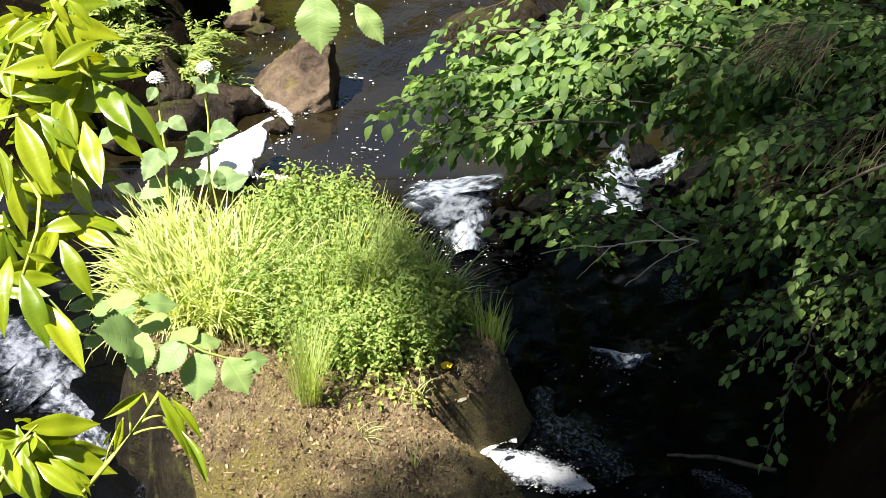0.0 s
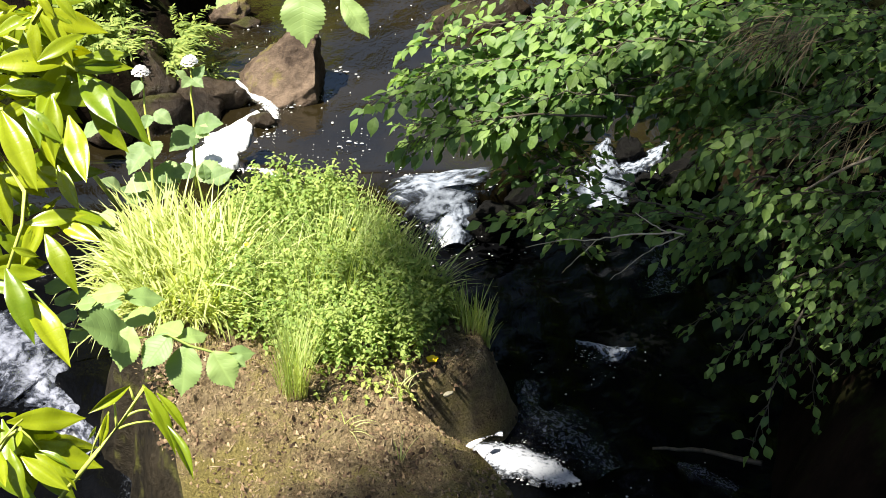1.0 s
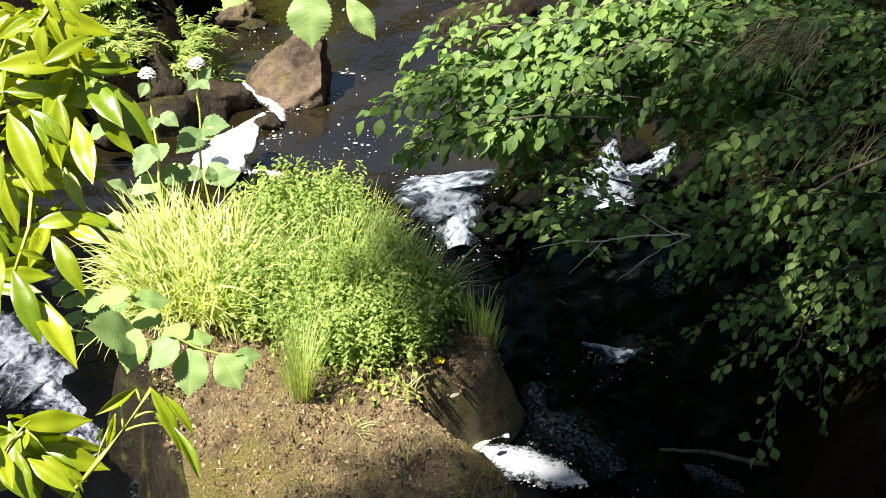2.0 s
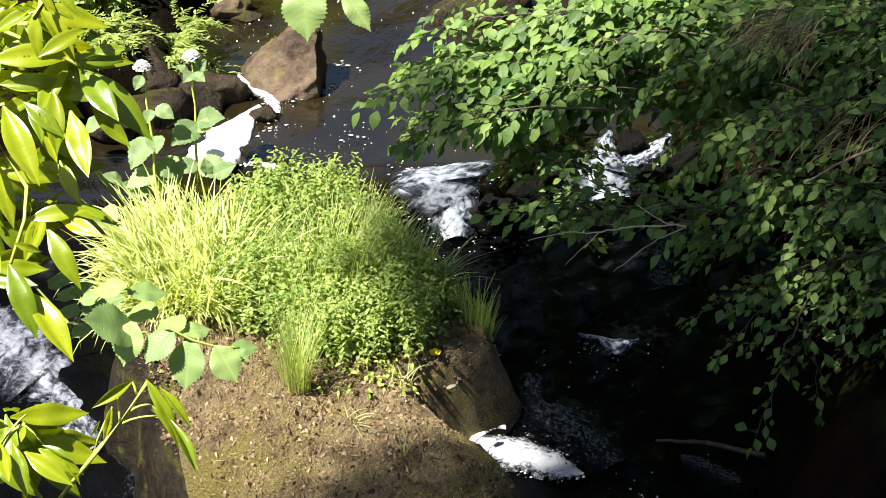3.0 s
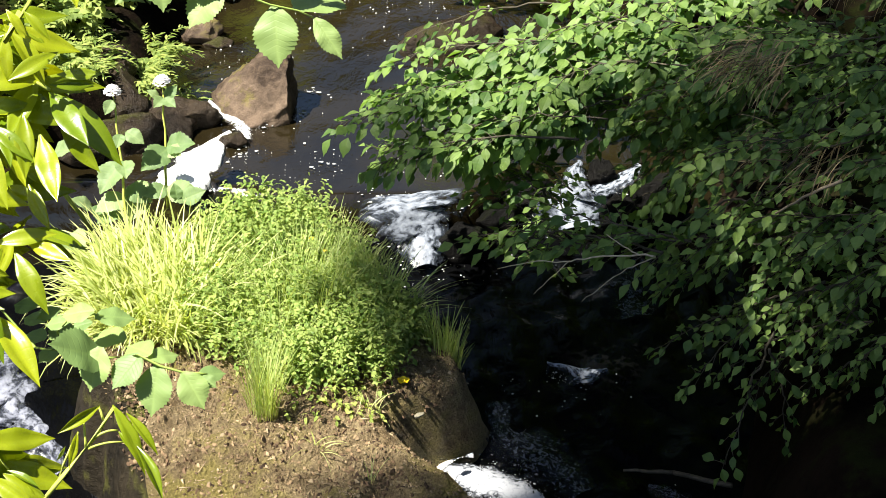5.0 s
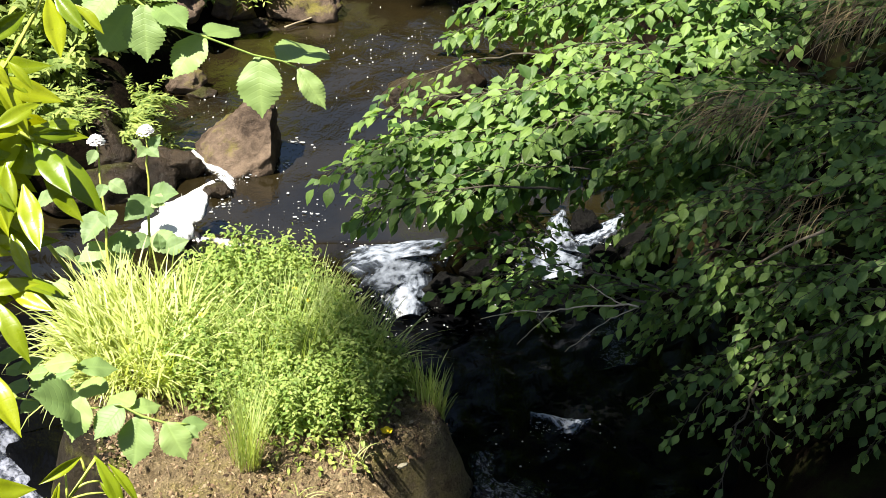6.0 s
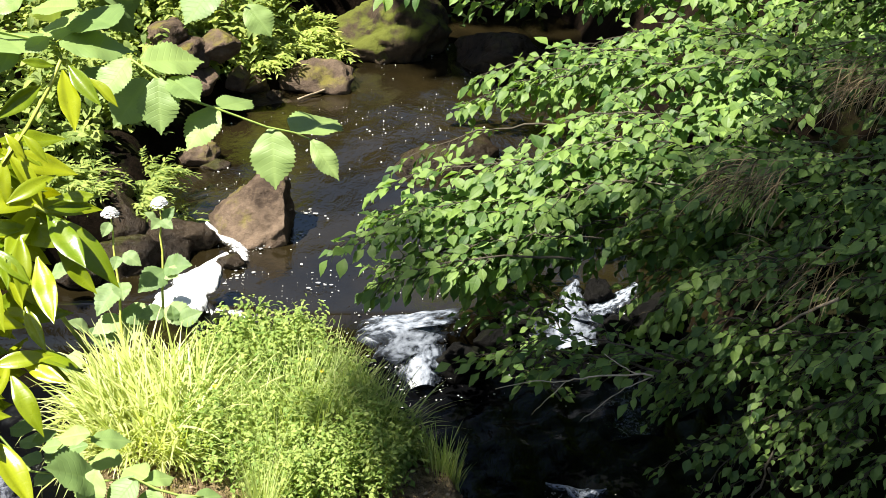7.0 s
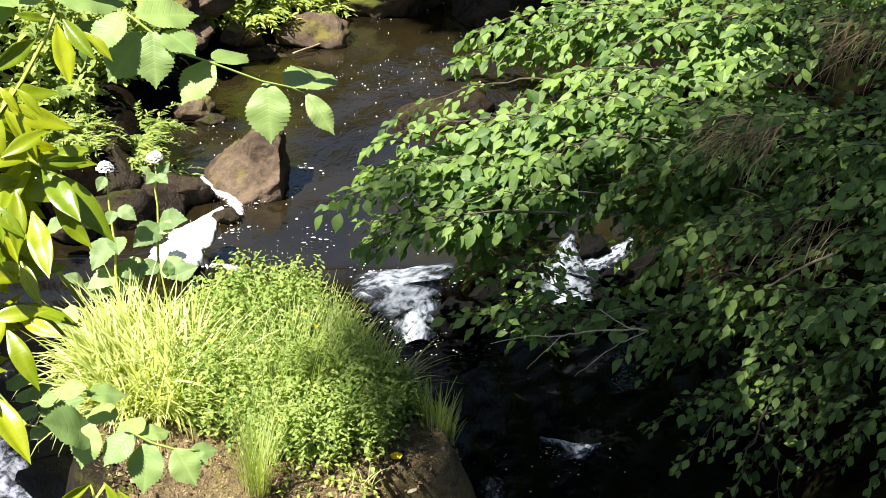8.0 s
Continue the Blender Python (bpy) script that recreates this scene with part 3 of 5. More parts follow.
for spot, radii, turn, seed, mat in (
    ((-1.414, 8.065, 0.050), (0.20, 0.17, 0.15), 30, 71, M_WET), ((-1.572, 8.281, 0.100), (0.17, 0.15, 0.15), 70, 72, M_WET), ((-1.315, 8.376, 0.100), (0.13, 0.12, 0.10), 15, 73, M_WET),
    ((-1.615, 7.945, 0.050), (0.16, 0.14, 0.12), 50, 74, M_WET), ((-1.506, 8.443, 0.250), (0.16, 0.13, 0.12), 20, 75, M_WET), ((-1.152, 9.307, 0.050), (0.12, 0.10, 0.08), 20, 76, M_ROCK),
    ((-1.162, 10.504, 0.150), (0.22, 0.16, 0.14), 20, 77, M_ROCK), ((-0.930, 10.311, 0.050), (0.17, 0.14, 0.10), 60, 78, M_ROCK), ((-0.768, 10.172, 0.020), (0.06, 0.06, 0.05), 0, 79, M_WET),
    ((-0.863, 8.053, 0.020), (0.075, 0.07, 0.06), 0, 86, M_WET), ((-1.144, 8.280, 0.050), (0.18, 0.14, 0.13), 0, 87, M_WET),
    ((-1.389, 10.801, 0.250), (0.16, 0.14, 0.12), 0, 80, M_ROCK), ((-1.050, 9.226, 0.000), (0.09, 0.07, 0.05), 0, 81, M_WET), ((1.094, 7.520, -0.080), (0.14, 0.12, 0.12), 25, 82, M_SHADED_WET),
    ((0.657, 7.695, -0.080), (0.17, 0.10, 0.12), 0, 91, M_SHADED_WET), ((1.301, 7.623, -0.060), (0.22, 0.12, 0.15), 0, 92, M_SHADED_WET), ((0.479, 7.505, -0.120), (0.14, 0.10, 0.10), 30, 93, M_SHADED_WET),
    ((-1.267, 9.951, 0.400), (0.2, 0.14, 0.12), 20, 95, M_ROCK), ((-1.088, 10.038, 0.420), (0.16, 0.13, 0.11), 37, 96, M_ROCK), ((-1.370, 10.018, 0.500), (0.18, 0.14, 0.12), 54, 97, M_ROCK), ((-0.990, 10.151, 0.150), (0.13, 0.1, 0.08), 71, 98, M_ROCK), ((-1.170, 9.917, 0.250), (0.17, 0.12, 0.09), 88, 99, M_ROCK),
    ((1.032, 7.779, -0.020), (0.09, 0.09, 0.10), 5, 84, M_SHADED_WET), ((0.319, 7.321, -0.120), (0.15, 0.10, 0.12), 5, 85, M_SHADED_WET),
):
    boulder("rock", spot, radii, turn, seed, mat, "wet dark brown rock at the edge of the stream" if mat in (M_WET, M_SHADED_WET) else "weathered brown rock at the foot of the bank", 15, 0.16)
boulder("stone", (0.927, 7.673, -0.100), (0.05, 0.05, 0.035), 0, 41, M_SHADED_WET, "small black wet stone in the cascade", 3, sub=3)

# ---- unseen trees, added to shade the stream ----
def unseen_tree(name, foot, top, blobs, count, label, seed, leaf=0.19):
    rng = random.Random(seed)
    t = thing(name, foot, label, "tree")
    part("trunk", stem_mesh("trunk", curve_points(foot, top, 0.0, 8, 0.05), 0.16, 0.05, M_TWIG, 10), t)
    for c, r in blobs:
        part("limb", stem_mesh("limb", curve_points(Vector(top).lerp(Vector(foot), 0.1), c, 0.1, 6, 0.05), 0.045, 0.012, M_TWIG, 7), t)
    b = Bulk()
    shape = leaf_shape("small", 0.2, 0.2, steps=2)
    for _ in range(count):
        c, r = blobs[rng.randrange(len(blobs))]
        d = Vector((rng.gauss(0, 1), rng.gauss(0, 1), rng.gauss(0, 1))).normalized() * (rng.random() ** 0.4)
        p = Vector((c[0] + d.x * r[0], c[1] + d.y * r[1], c[2] + d.z * r[2]))
        out = Vector((rng.uniform(-1, 1), rng.uniform(-1, 1), rng.uniform(-0.6, 0.2)))
        stamp(b, shape, leaf_matrix(p, out, Vector((rng.uniform(-0.4, 0.4), rng.uniform(-0.4, 0.4), 1)), leaf * rng.uniform(0.75, 1.25)))
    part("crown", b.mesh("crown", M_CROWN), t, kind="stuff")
    return t


def shade_clump(x, y, z=8.0):
    """A leaf clump added up the sun's way to shade the spot x, y of the stream."""
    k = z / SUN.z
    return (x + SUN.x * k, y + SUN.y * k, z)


LEAFY = "unseen tree added to shade the stream and shrub"
unseen_tree("tree", (-9.0, 3.5, 2.7), shade_clump(1.1, 4.2), [(shade_clump(1.12, y), (0.62, 0.5, 0.35)) for y in (5.0, 5.52, 6.0)] + [(shade_clump(1.78, 5.05), (0.6, 0.36, 0.3))], 1600, LEAFY, 15)
FINE = "unseen tall tree added to cast soft half shade"
unseen_tree("tree", (-11.5, 2.6, 3.3), shade_clump(2.8, 4.6, 14.0), [(shade_clump(x, y, 14.0), (0.8, 0.6, 0.4)) for x, y in ((2.3, 5.15), (2.42, 5.80), (2.4, 6.6), (3.2, 5.3), (3.2, 6.2), (3.2, 7.0), (3.0, 7.9), (3.8, 7.8), (1.6, 6.25))], 3650, FINE, 7, 0.12)
unseen_tree("tree", (-12.2, 1.6, 3.5), shade_clump(2.4, 4.4, 14.0), [(shade_clump(0.0, 5.08, 14.0), (0.5, 0.28, 0.4)), (shade_clump(0.56, 5.30, 14.0), (0.30, 0.4, 0.4)), (shade_clump(0.56, 5.90, 14.0), (0.30, 0.4, 0.4)), (shade_clump(0.25, 6.30, 14.0), (0.30, 0.40, 0.4)), (shade_clump(0.36, 6.65, 14.0), (0.34, 0.45, 0.4))], 950, FINE, 22, 0.12)
unseen_tree("tree", (-8.6, 2.6, 2.6), shade_clump(0.0, 3.6), [(shade_clump(-0.5, 4.25), (1.1, 0.5, 0.3)), (shade_clump(0.8, 4.2), (0.9, 0.6, 0.3))], 1100, "unseen tree added to shade the front of the islet", 8)
unseen_tree("tree", (-7.5, 15.5, 3.6), shade_clump(1.6, 13.6), [(shade_clump(0.8, 10.8), (0.5, 0.4, 0.3)), (shade_clump(1.5, 10.8), (0.5, 0.4, 0.3)), (shade_clump(3.7, 9.7), (0.7, 0.5, 0.4)), (shade_clump(3.6, 10.8), (0.8, 0.6, 0.4)), (shade_clump(0.9, 11.9), (0.9, 0.5, 0.4)),
            (shade_clump(2.6, 12.0), (1.2, 0.9, 0.4)), (shade_clump(0.6, 13.6), (1.6, 0.9, 0.4))], 5000, "unseen tree added to shade the stream higher up", 9)
# unseen woodland, added beyond the view to dim sky light and water reflections
for foot, top, blobs, seed in (
    ((-12, 9, 3.5), (-11.5, 9, 8), [((-11, 9, 7.5), (2.2, 2.6, 2.2)), ((-10.5, 12.5, 6.5), (2.0, 2.2, 2.0)), ((-11, 5.5, 6), (2.0, 2.2, 1.8))], 1),
    ((-4.0, 14.5, 2.6), (-4.0, 14.6, 6), [((-4.6, 14.4, 3.6), (1.6, 1.0, 1.6)), ((-4.2, 15, 5.6), (1.7, 1.2, 1.6))], 12),
    ((3.6, 14.5, 2.6), (3.6, 14.6, 6), [((3.6, 14.4, 3.6), (1.6, 1.0, 1.6)), ((3.9, 15, 5.6), (1.7, 1.2, 1.6))], 13),
    ((-6, 17, 3.8), (-6, 17, 11), [((-6, 17, 10), (3, 2.4, 3)), ((-7.5, 15.5, 7.5), (2.4, 2.2, 2.6)), ((-5.5, 16.5, 7.0), (2.2, 2, 2.6))], 2),
    ((6, 16, 4), (6, 16, 10), [((6, 16, 9), (3, 2.4, 3)), ((7, 13.5, 7), (2.4, 2.4, 2.4)), ((5.0, 15.5, 6.5), (2, 2, 2))], 3),
    ((7, 9, 3), (6.5, 9, 8), [((6.5, 9, 8), (2.4, 2.6, 2.4)), ((6.5, 5, 7), (2.2, 2.6, 2.2)), ((5.0, 7, 5.8), (1.6, 2.6, 1.2)), ((6, 1, 7), (2.2, 2.6, 2.2))], 4),
    ((5, -4, 2), (5, -4, 8), [((4, -4, 7.5), (3, 2.6, 2.4)), ((-3, -5, 7.5), (3, 2.4, 2.2))], 6),
):
    unseen_tree("tree", foot, top, blobs, 4200, "unseen woodland tree added to dim sky light and reflections", seed, 0.42)

# ---- overhanging shrub on the right bank ----
SHRUB_SHAPES = [leaf_shape("ovate", 0.35, 0.18), leaf_shape("ovate", 0.2, 0.35, 0.1), leaf_shape("ovate", 0.5, 0.10, 0.12), leaf_shape("ovate", 0.1, 0.28, 0.2)]


def single_mesh(name, shape, mat):
    b = Bulk()
    stamp(b, shape, Matrix.Identity(4))
    return b.mesh(name, mat)


SHRUB_SINGLE = [single_mesh("leaf", s, M_SHRUB_OB) for s in SHRUB_SHAPES]


class Shrub:
    def __init__(self, foot, label):
        self.top = thing("shrub", foot, label, "shrub")
        self.bulk, self.singles, self.loose = Bulk(), 0, []

    def leaf(self, base, direction, normal, size):
        k = random.randrange(4)
        m = leaf_matrix(base, direction, normal, size, rand(0.85, 1.1))
        if self.singles < 300:
            self.singles += 1
            ob = new("leaf", SHRUB_SINGLE[k])
            ob.matrix_basis = m
            self.loose.append(ob)
        else:
            stamp(self.bulk, SHRUB_SHAPES[k], m)

    def shoot(self, stems, a, d, length, size, gap):
        """A leafy twig: leaves alternate to both sides and one ends it."""
        d = Vector(d).normalized()
        end = a + d * length + Vector((0, 0, -0.10 * length - 0.02))
        pts = curve_points(a, end, 0.03 * length, 4)
        tube(stems, pts, 0.0022, 0.001, 4)
        n = max(2, int(length / gap))
        side = d.cross(Vector((0, 0, 1))).normalized()
        for i in range(1, n + 1):
            s = i / n
            p = pts[0].lerp(pts[-1], s) + Vector((0, 0, 0.03 * length * 4 * s * (1 - s)))
            out = (d * rand(0.25, 0.9) + side * (1 if i % 2 else -1) * rand(0.6, 1.1)) if i < n else d
            out = out.normalized() + Vector((rand(-0.3, 0.2), rand(-0.5, 0.15), rand(-0.65, 0.05)))
            nor = Vector((rand(-0.55, 0.25), rand(-0.65, 0.25), 1))
            self.leaf(p, out, nor, size * rand(0.5, 1.25) * (1.0 if i < n else 1.1))

    def bough(self, root, tip, spread, layers=3, **kw):
        """A main branch, with thinner ones above and below it that go the same way."""
        self.limb(root, tip, spread, **kw)
        for i in range(1, layers):
            off = Vector((rand(-0.12, 0.18), rand(-0.20, 0.20), (-0.16, 0.09)[i % 2] + rand(-0.06, 0.06)))
            self.limb(Vector(root) + off, Vector(tip).lerp(Vector(root), rand(0.08, 0.3)) + off, spread, **{**kw, "thick": 0.004})

    def limb(self, root, tip, spread, size=0.057, sag=0.06, every=0.050, thick=0.006, start=0.0, gap=0.031):
        stems = Bulk()
        root, tip = Vector(root), Vector(tip)
        pts = curve_points(root, tip, sag, 12, 0.012)
        tube(stems, pts, thick, 0.0015, 6)
        length = (tip - root).length
        n = max(3, int(length / every))
        for i in range(n + 1):
            s = start + (1 - start) * i / n
            q = s * 12
            k = min(int(q), 11)
            p = pts[k].lerp(pts[k + 1], q - k)
            d = (pts[min(k + 1, 12)] - pts[max(k - 1, 0)]).normalized()
            side = d.cross(Vector((0, 0, 1))).normalized()
            ln = spread * (1.05 - 0.65 * s) * rand(0.5, 1.1)
            for sg in (-1, 1):
                if random.random() < 0.85:
                    self.shoot(stems, p, d * rand(0.2, 1.1) + side * sg * rand(0.3, 1.1) + Vector((0, 0, rand(-0.55, 0.55))), max(ln, 0.07), size, gap)
        self.shoot(stems, pts[11], (pts[12] - pts[10]), 0.10, size, gap)
        branch = part("branch", stems.mesh("branch", M_BARK), self.top)
        for ob in self.loose:
            under(ob, branch)
        self.loose = []

    def finish(self):
        part("foliage", self.bulk.mesh("foliage", M_SHRUB), self.top, kind="stuff")


DENSE = {"size": 0.067, "every": 0.038}
shrub = Shrub((1.9, 6.6, 0.7), "dense green broad-leaved shrub overhanging the stream from the bank")
# sprays reaching out over the pool
shrub.bough((0.877, 6.714, 1.000), (-0.259, 6.915, 0.750), 0.32, 5, **DENSE)
shrub.bough((0.846, 6.899, 1.000), (-0.125, 7.147, 0.780), 0.20, 4, **DENSE)
shrub.bough((0.735, 6.410, 0.950), (-0.119, 6.602, 0.720), 0.17, 2, start=0.4, **DENSE)
shrub.bough((1.166, 7.007, 1.150), (0.512, 7.191, 0.880), 0.24, 4, **DENSE)
shrub.bough((0.729, 7.624, 1.000), (0.017, 7.853, 0.700), 0.10, 1, start=0.35, every=0.1)
shrub.bough((1.230, 7.751, 1.200), (0.342, 8.218, 0.850), 0.20, 4, **DENSE)
shrub.bough((1.648, 7.886, 1.200), (0.631, 8.163, 0.950), 0.26, 4, **DENSE)
shrub.bough((1.823, 8.670, 1.300), (-0.013, 9.735, 0.900), 0.16, 3, size=0.08)
shrub.bough((0.949, 6.714, 1.000), (0.208, 6.653, 0.760), 0.18, 4, start=0.4, **DENSE)
shrub.bough((1.017, 5.782, 0.800), (0.289, 6.361, 0.500), 0.14, 2)
shrub.bough((1.138, 5.863, 0.800), (0.532, 6.229, 0.500), 0.12, 2)
shrub.bough((1.629, 6.633, 1.200), (0.728, 6.938, 0.980), 0.28, 4, **DENSE)
shrub.bough((1.117, 6.781, 1.100), (0.379, 6.775, 0.900), 0.22, 4, **DENSE)
shrub.bough((1.426, 6.473, 1.100), (0.820, 6.581, 0.950), 0.20, 3)
# low sprays over the falls
shrub.bough((0.702, 6.289, 0.500), (0.340, 7.016, 0.360), 0.16, 3)
shrub.bough((0.621, 6.538, 0.600), (0.380, 7.094, 0.450), 0.13, 2)
shrub.bough((1.304, 6.472, 0.750), (0.994, 6.644, 0.450), 0.16, 3)
shrub.bough((1.311, 6.448, 0.900), (1.042, 6.656, 0.700), 0.14, 2)
shrub.bough((1.401, 6.407, 0.950), (1.044, 6.582, 0.700), 0.17, 3)
# the middle of the bush
shrub.bough((1.670, 5.957, 1.250), (1.142, 6.351, 0.850), 0.26)
shrub.bough((1.744, 5.706, 0.950), (1.087, 6.112, 0.450), 0.24)
shrub.bough((1.715, 5.509, 0.850), (1.068, 5.862, 0.300), 0.22, size=0.048)
shrub.bough((1.610, 5.584, 0.800), (1.150, 5.681, 0.250), 0.18, size=0.048)
shrub.bough((1.433, 5.535, 0.600), (1.280, 5.413, 0.050), 0.06, 1, every=0.085, start=0.3, size=0.048)
shrub.bough((1.392, 5.425, 0.600), (1.523, 5.500, 0.150), 0.06, 1, every=0.085, start=0.3, size=0.048)
shrub.bough((1.748, 5.471, 0.850), (1.623, 5.595, 0.300), 0.18, size=0.048)
shrub.bough((1.927, 6.330, 1.400), (1.192, 6.562, 1.000), 0.34)
shrub.bough((1.869, 5.474, 1.400), (1.281, 5.788, 1.000), 0.18, 2)
shrub.bough((1.896, 5.388, 1.100), (1.408, 5.738, 0.750), 0.28)
shrub.bough((2.258, 7.295, 1.500), (1.424, 7.606, 1.150), 0.34)
shrub.bough((1.773, 7.205, 1.300), (0.809, 7.320, 1.000), 0.34, 4, **DENSE)
shrub.bough((1.637, 6.429, 1.200), (0.945, 6.758, 0.950), 0.26, 4)
shrub.bough((1.769, 6.536, 1.400), (1.507, 6.739, 1.200), 0.30)
shrub.bough((2.010, 6.039, 1.400), (1.535, 6.094, 1.150), 0.30)
shrub.bough((1.919, 5.110, 0.900), (1.680, 5.418, 0.500), 0.22, size=0.048)
shrub.bough((2.462, 8.128, 1.500), (1.774, 8.312, 1.200), 0.32)
shrub.bough((1.750, 7.318, 1.250), (1.239, 8.174, 1.050), 0.26)
shrub.bough((2.034, 8.639, 1.400), (1.139, 9.395, 1.000), 0.28)
shrub.bough((1.461, 5.830, 1.000), (1.074, 6.027, 0.750), 0.18)
shrub.bough((2.128, 5.969, 1.600), (1.622, 6.381, 1.250), 0.30)
shrub.bough((2.032, 5.330, 1.700), (1.690, 5.817, 1.350), 0.30)
shrub.bough((2.453, 6.808, 1.700), (1.917, 7.336, 1.350), 0.30)
shrub.bough((1.887, 4.688, 1.500), (1.535, 5.056, 1.150), 0.28)
shrub.bough((2.346, 6.369, 1.600), (1.872, 6.589, 1.400), 0.30)
shrub.bough((2.805, 7.669, 1.800), (2.096, 8.245, 1.400), 0.30)
shrub.finish()


# bare twigs that show through the leaves
def twig(points, r0, r1, label, mat=M_TWIG):
    b = Bulk()
    pts = []
    for p, q in zip(points[:-1], points[1:]):
        pts += curve_points(p, q, 0.0, 4, 0.004)[:-1]
    tube(b, pts + [Vector(points[-1])], r0, r1, 6)
    return tagged(new("twig", b.mesh("twig", mat)), label, "twig", "bare twigs of the shrub")


M_PALETWIG = plain("pale_twig_bark", (0.34, 0.28, 0.19), (0.60, 0.52, 0.38), 0.7)
twig([(0.950, 5.550, 0.929), (0.900, 5.570, 0.927), (0.725, 5.680, 0.842), (0.625, 5.740, 0.784), (0.532, 5.800, 0.748), (0.386, 5.900, 0.645)], 0.0042, 0.0014, "thin pale bare twig under the shrub", M_PALETWIG)
twig([(0.896, 5.570, 0.924), (0.845, 5.640, 0.915), (0.785, 5.720, 0.921)], 0.0028, 0.0014, "short pale side twig under the shrub", M_PALETWIG)
twig([(0.650, 5.730, 0.795), (0.584, 5.740, 0.711), (0.523, 5.760, 0.619)], 0.0022, 0.0010, "short pale side twig under the shrub", M_PALETWIG)
twig([(0.941, 5.560, 0.918), (0.856, 5.600, 0.847), (0.769, 5.630, 0.744), (0.701, 5.660, 0.653)], 0.0026, 0.0010, "short pale side twig under the shrub", M_PALETWIG)
twig([(1.586, 5.487, 1.300), (1.467, 5.537, 1.200), (1.384, 5.583, 1.100)], 0.0065, 0.004, "stout brown bare twig on the bank")
twig([(1.170, 6.500, 1.250), (1.080, 6.590, 1.210), (0.968, 6.740, 1.150), (0.864, 6.888, 1.100)], 0.0045, 0.002, "crooked grey bare twig in the shrub")
twig([(1.146, 5.747, -0.270), (0.938, 5.774, -0.280)], 0.010, 0.006, "dark drowned stick lying in the stream", M_BARK)
twig([(1.372, 5.628, -0.240), (1.146, 5.747, -0.270)], 0.012, 0.010, "dark wet stick lying in the stream", M_BARK)


# ---- grass ----
def blade(bulk, base, heading, lean, length, width, n=6, start=None):
    """One arching blade; lean is how far it bows over at the tip."""
    h = Vector((math.cos(heading), math.sin(heading), 0))
    w = Vector((-h.y, h.x, 0))
    roll = rand(-0.5, 0.5)
    w = w * math.cos(roll) + Vector((0, 0, 1)) * math.sin(roll)
    verts, uvs, faces = [], [], []
    p, ang = Vector(base), lean * 0.25 if start is None else start
    for i in range(n + 1):
        s = i / n
        half = width * 0.5 * (1 - s) ** 0.6 * (0.55 + 0.45 * min(1, s * 4)) if i < n else 0.0
        verts += [p - w * half, p + w * half]
        uvs += [(0, s), (1, s)]
        if i:
            faces.append((2 * i - 2, 2 * i - 1, 2 * i + 1, 2 * i))
        ang += lean / n * 1.2
        p = p + (h * math.sin(ang) + Vector((0, 0, 1)) * math.cos(ang)) * (length / n)
    bulk.add(verts, faces, uvs)


def grass_clump(spot, radius, count, length, width, lean, mat, label, aim=None, cover=islet_height):
    b = Bulk()
    for _ in range(count):
        g, r = rand(0, 6.283), radius * math.sqrt(random.random())
        x, y = spot[0] + r * math.cos(g), spot[1] + r * math.sin(g)
        heading = rand(0, 6.283) if random.random() < 0.35 else g + rand(-0.7, 0.7)
        if aim is not None and random.random() < 0.7:
            heading = aim + rand(-0.8, 0.8)
        blade(b, (x, y, cover(x, y) - 0.01), heading, rand(0.25, 1.0) * lean, length * rand(0.55, 1.1), width * rand(0.7, 1.2))
    return tagged(new("grass_clump", b.mesh("grass_clump", mat)), label, "grass", "grass clumps on the islet", "stuff")


BROAD = "bright yellow-green clump of broad arching grass"
# blades lean away over the water; those of the front row fall forward over the soil
for spot, aim in (((-1.240, 6.530), 2.3), ((-1.215, 6.340), 2.6), ((-1.170, 6.530), 2.3), ((-1.050, 6.400), 2.2), ((-0.930, 6.340), 1.6), ((-0.830, 6.380), 0.9), ((-1.280, 6.720), 2.4), ((-1.140, 6.690), 2.1), ((-0.990, 6.620), 1.9), ((-0.860, 6.560), 1.3)):
    grass_clump(spot, 0.11, 165, 0.45, 0.016, 2.4, M_GRASS, BROAD, aim)
for spot, aim in (((-1.130, 6.200), -1.9), ((-1.000, 6.170), -1.3), ((-0.880, 6.200), -0.7), ((-1.240, 6.300), -2.6)):
    grass_clump(spot, 0.07, 110, 0.28, 0.012, 1.7, M_GRASS, BROAD, aim)
THIN = "upright tuft of thin green grass"
grass_clump((-0.539, 5.610), 0.055, 170, 0.40, 0.005, 0.5, M_THIN, THIN)
grass_clump((-0.522, 5.893), 0.09, 90, 0.36, 0.005, 0.7, M_THIN, THIN)
grass_clump((-0.108, 6.309), 0.13, 150, 0.42, 0.007, 1.2, M_THIN, THIN)
grass_clump((-0.235, 6.505), 0.15, 110, 0.34, 0.006, 1.1, M_THIN, THIN)
grass_clump((0.195, 6.211), 0.08, 170, 0.25, 0.007, 0.5, M_THIN, "shaded tuft of thin grass at the edge of the islet")
grass_clump((-0.449, 6.301), 0.20, 420, 0.42, 0.006, 0.8, M_THIN, THIN)
grass_clump((-0.341, 6.703), 0.24, 420, 0.33, 0.006, 0.7, M_THIN, THIN)
grass_clump((0.015, 6.470), 0.13, 300, 0.36, 0.008, 1.1, M_THIN, THIN)
grass_clump((-0.537, 6.520), 0.38, 1000, 0.34, 0.006, 1.0, M_THIN, "loose tall thin grass among the herbs")
grass_clump((-0.317, 5.397), 0.03, 12, 0.17, 0.005, 2.3, M_GRASS, "small flattened tuft of grass on bare soil")
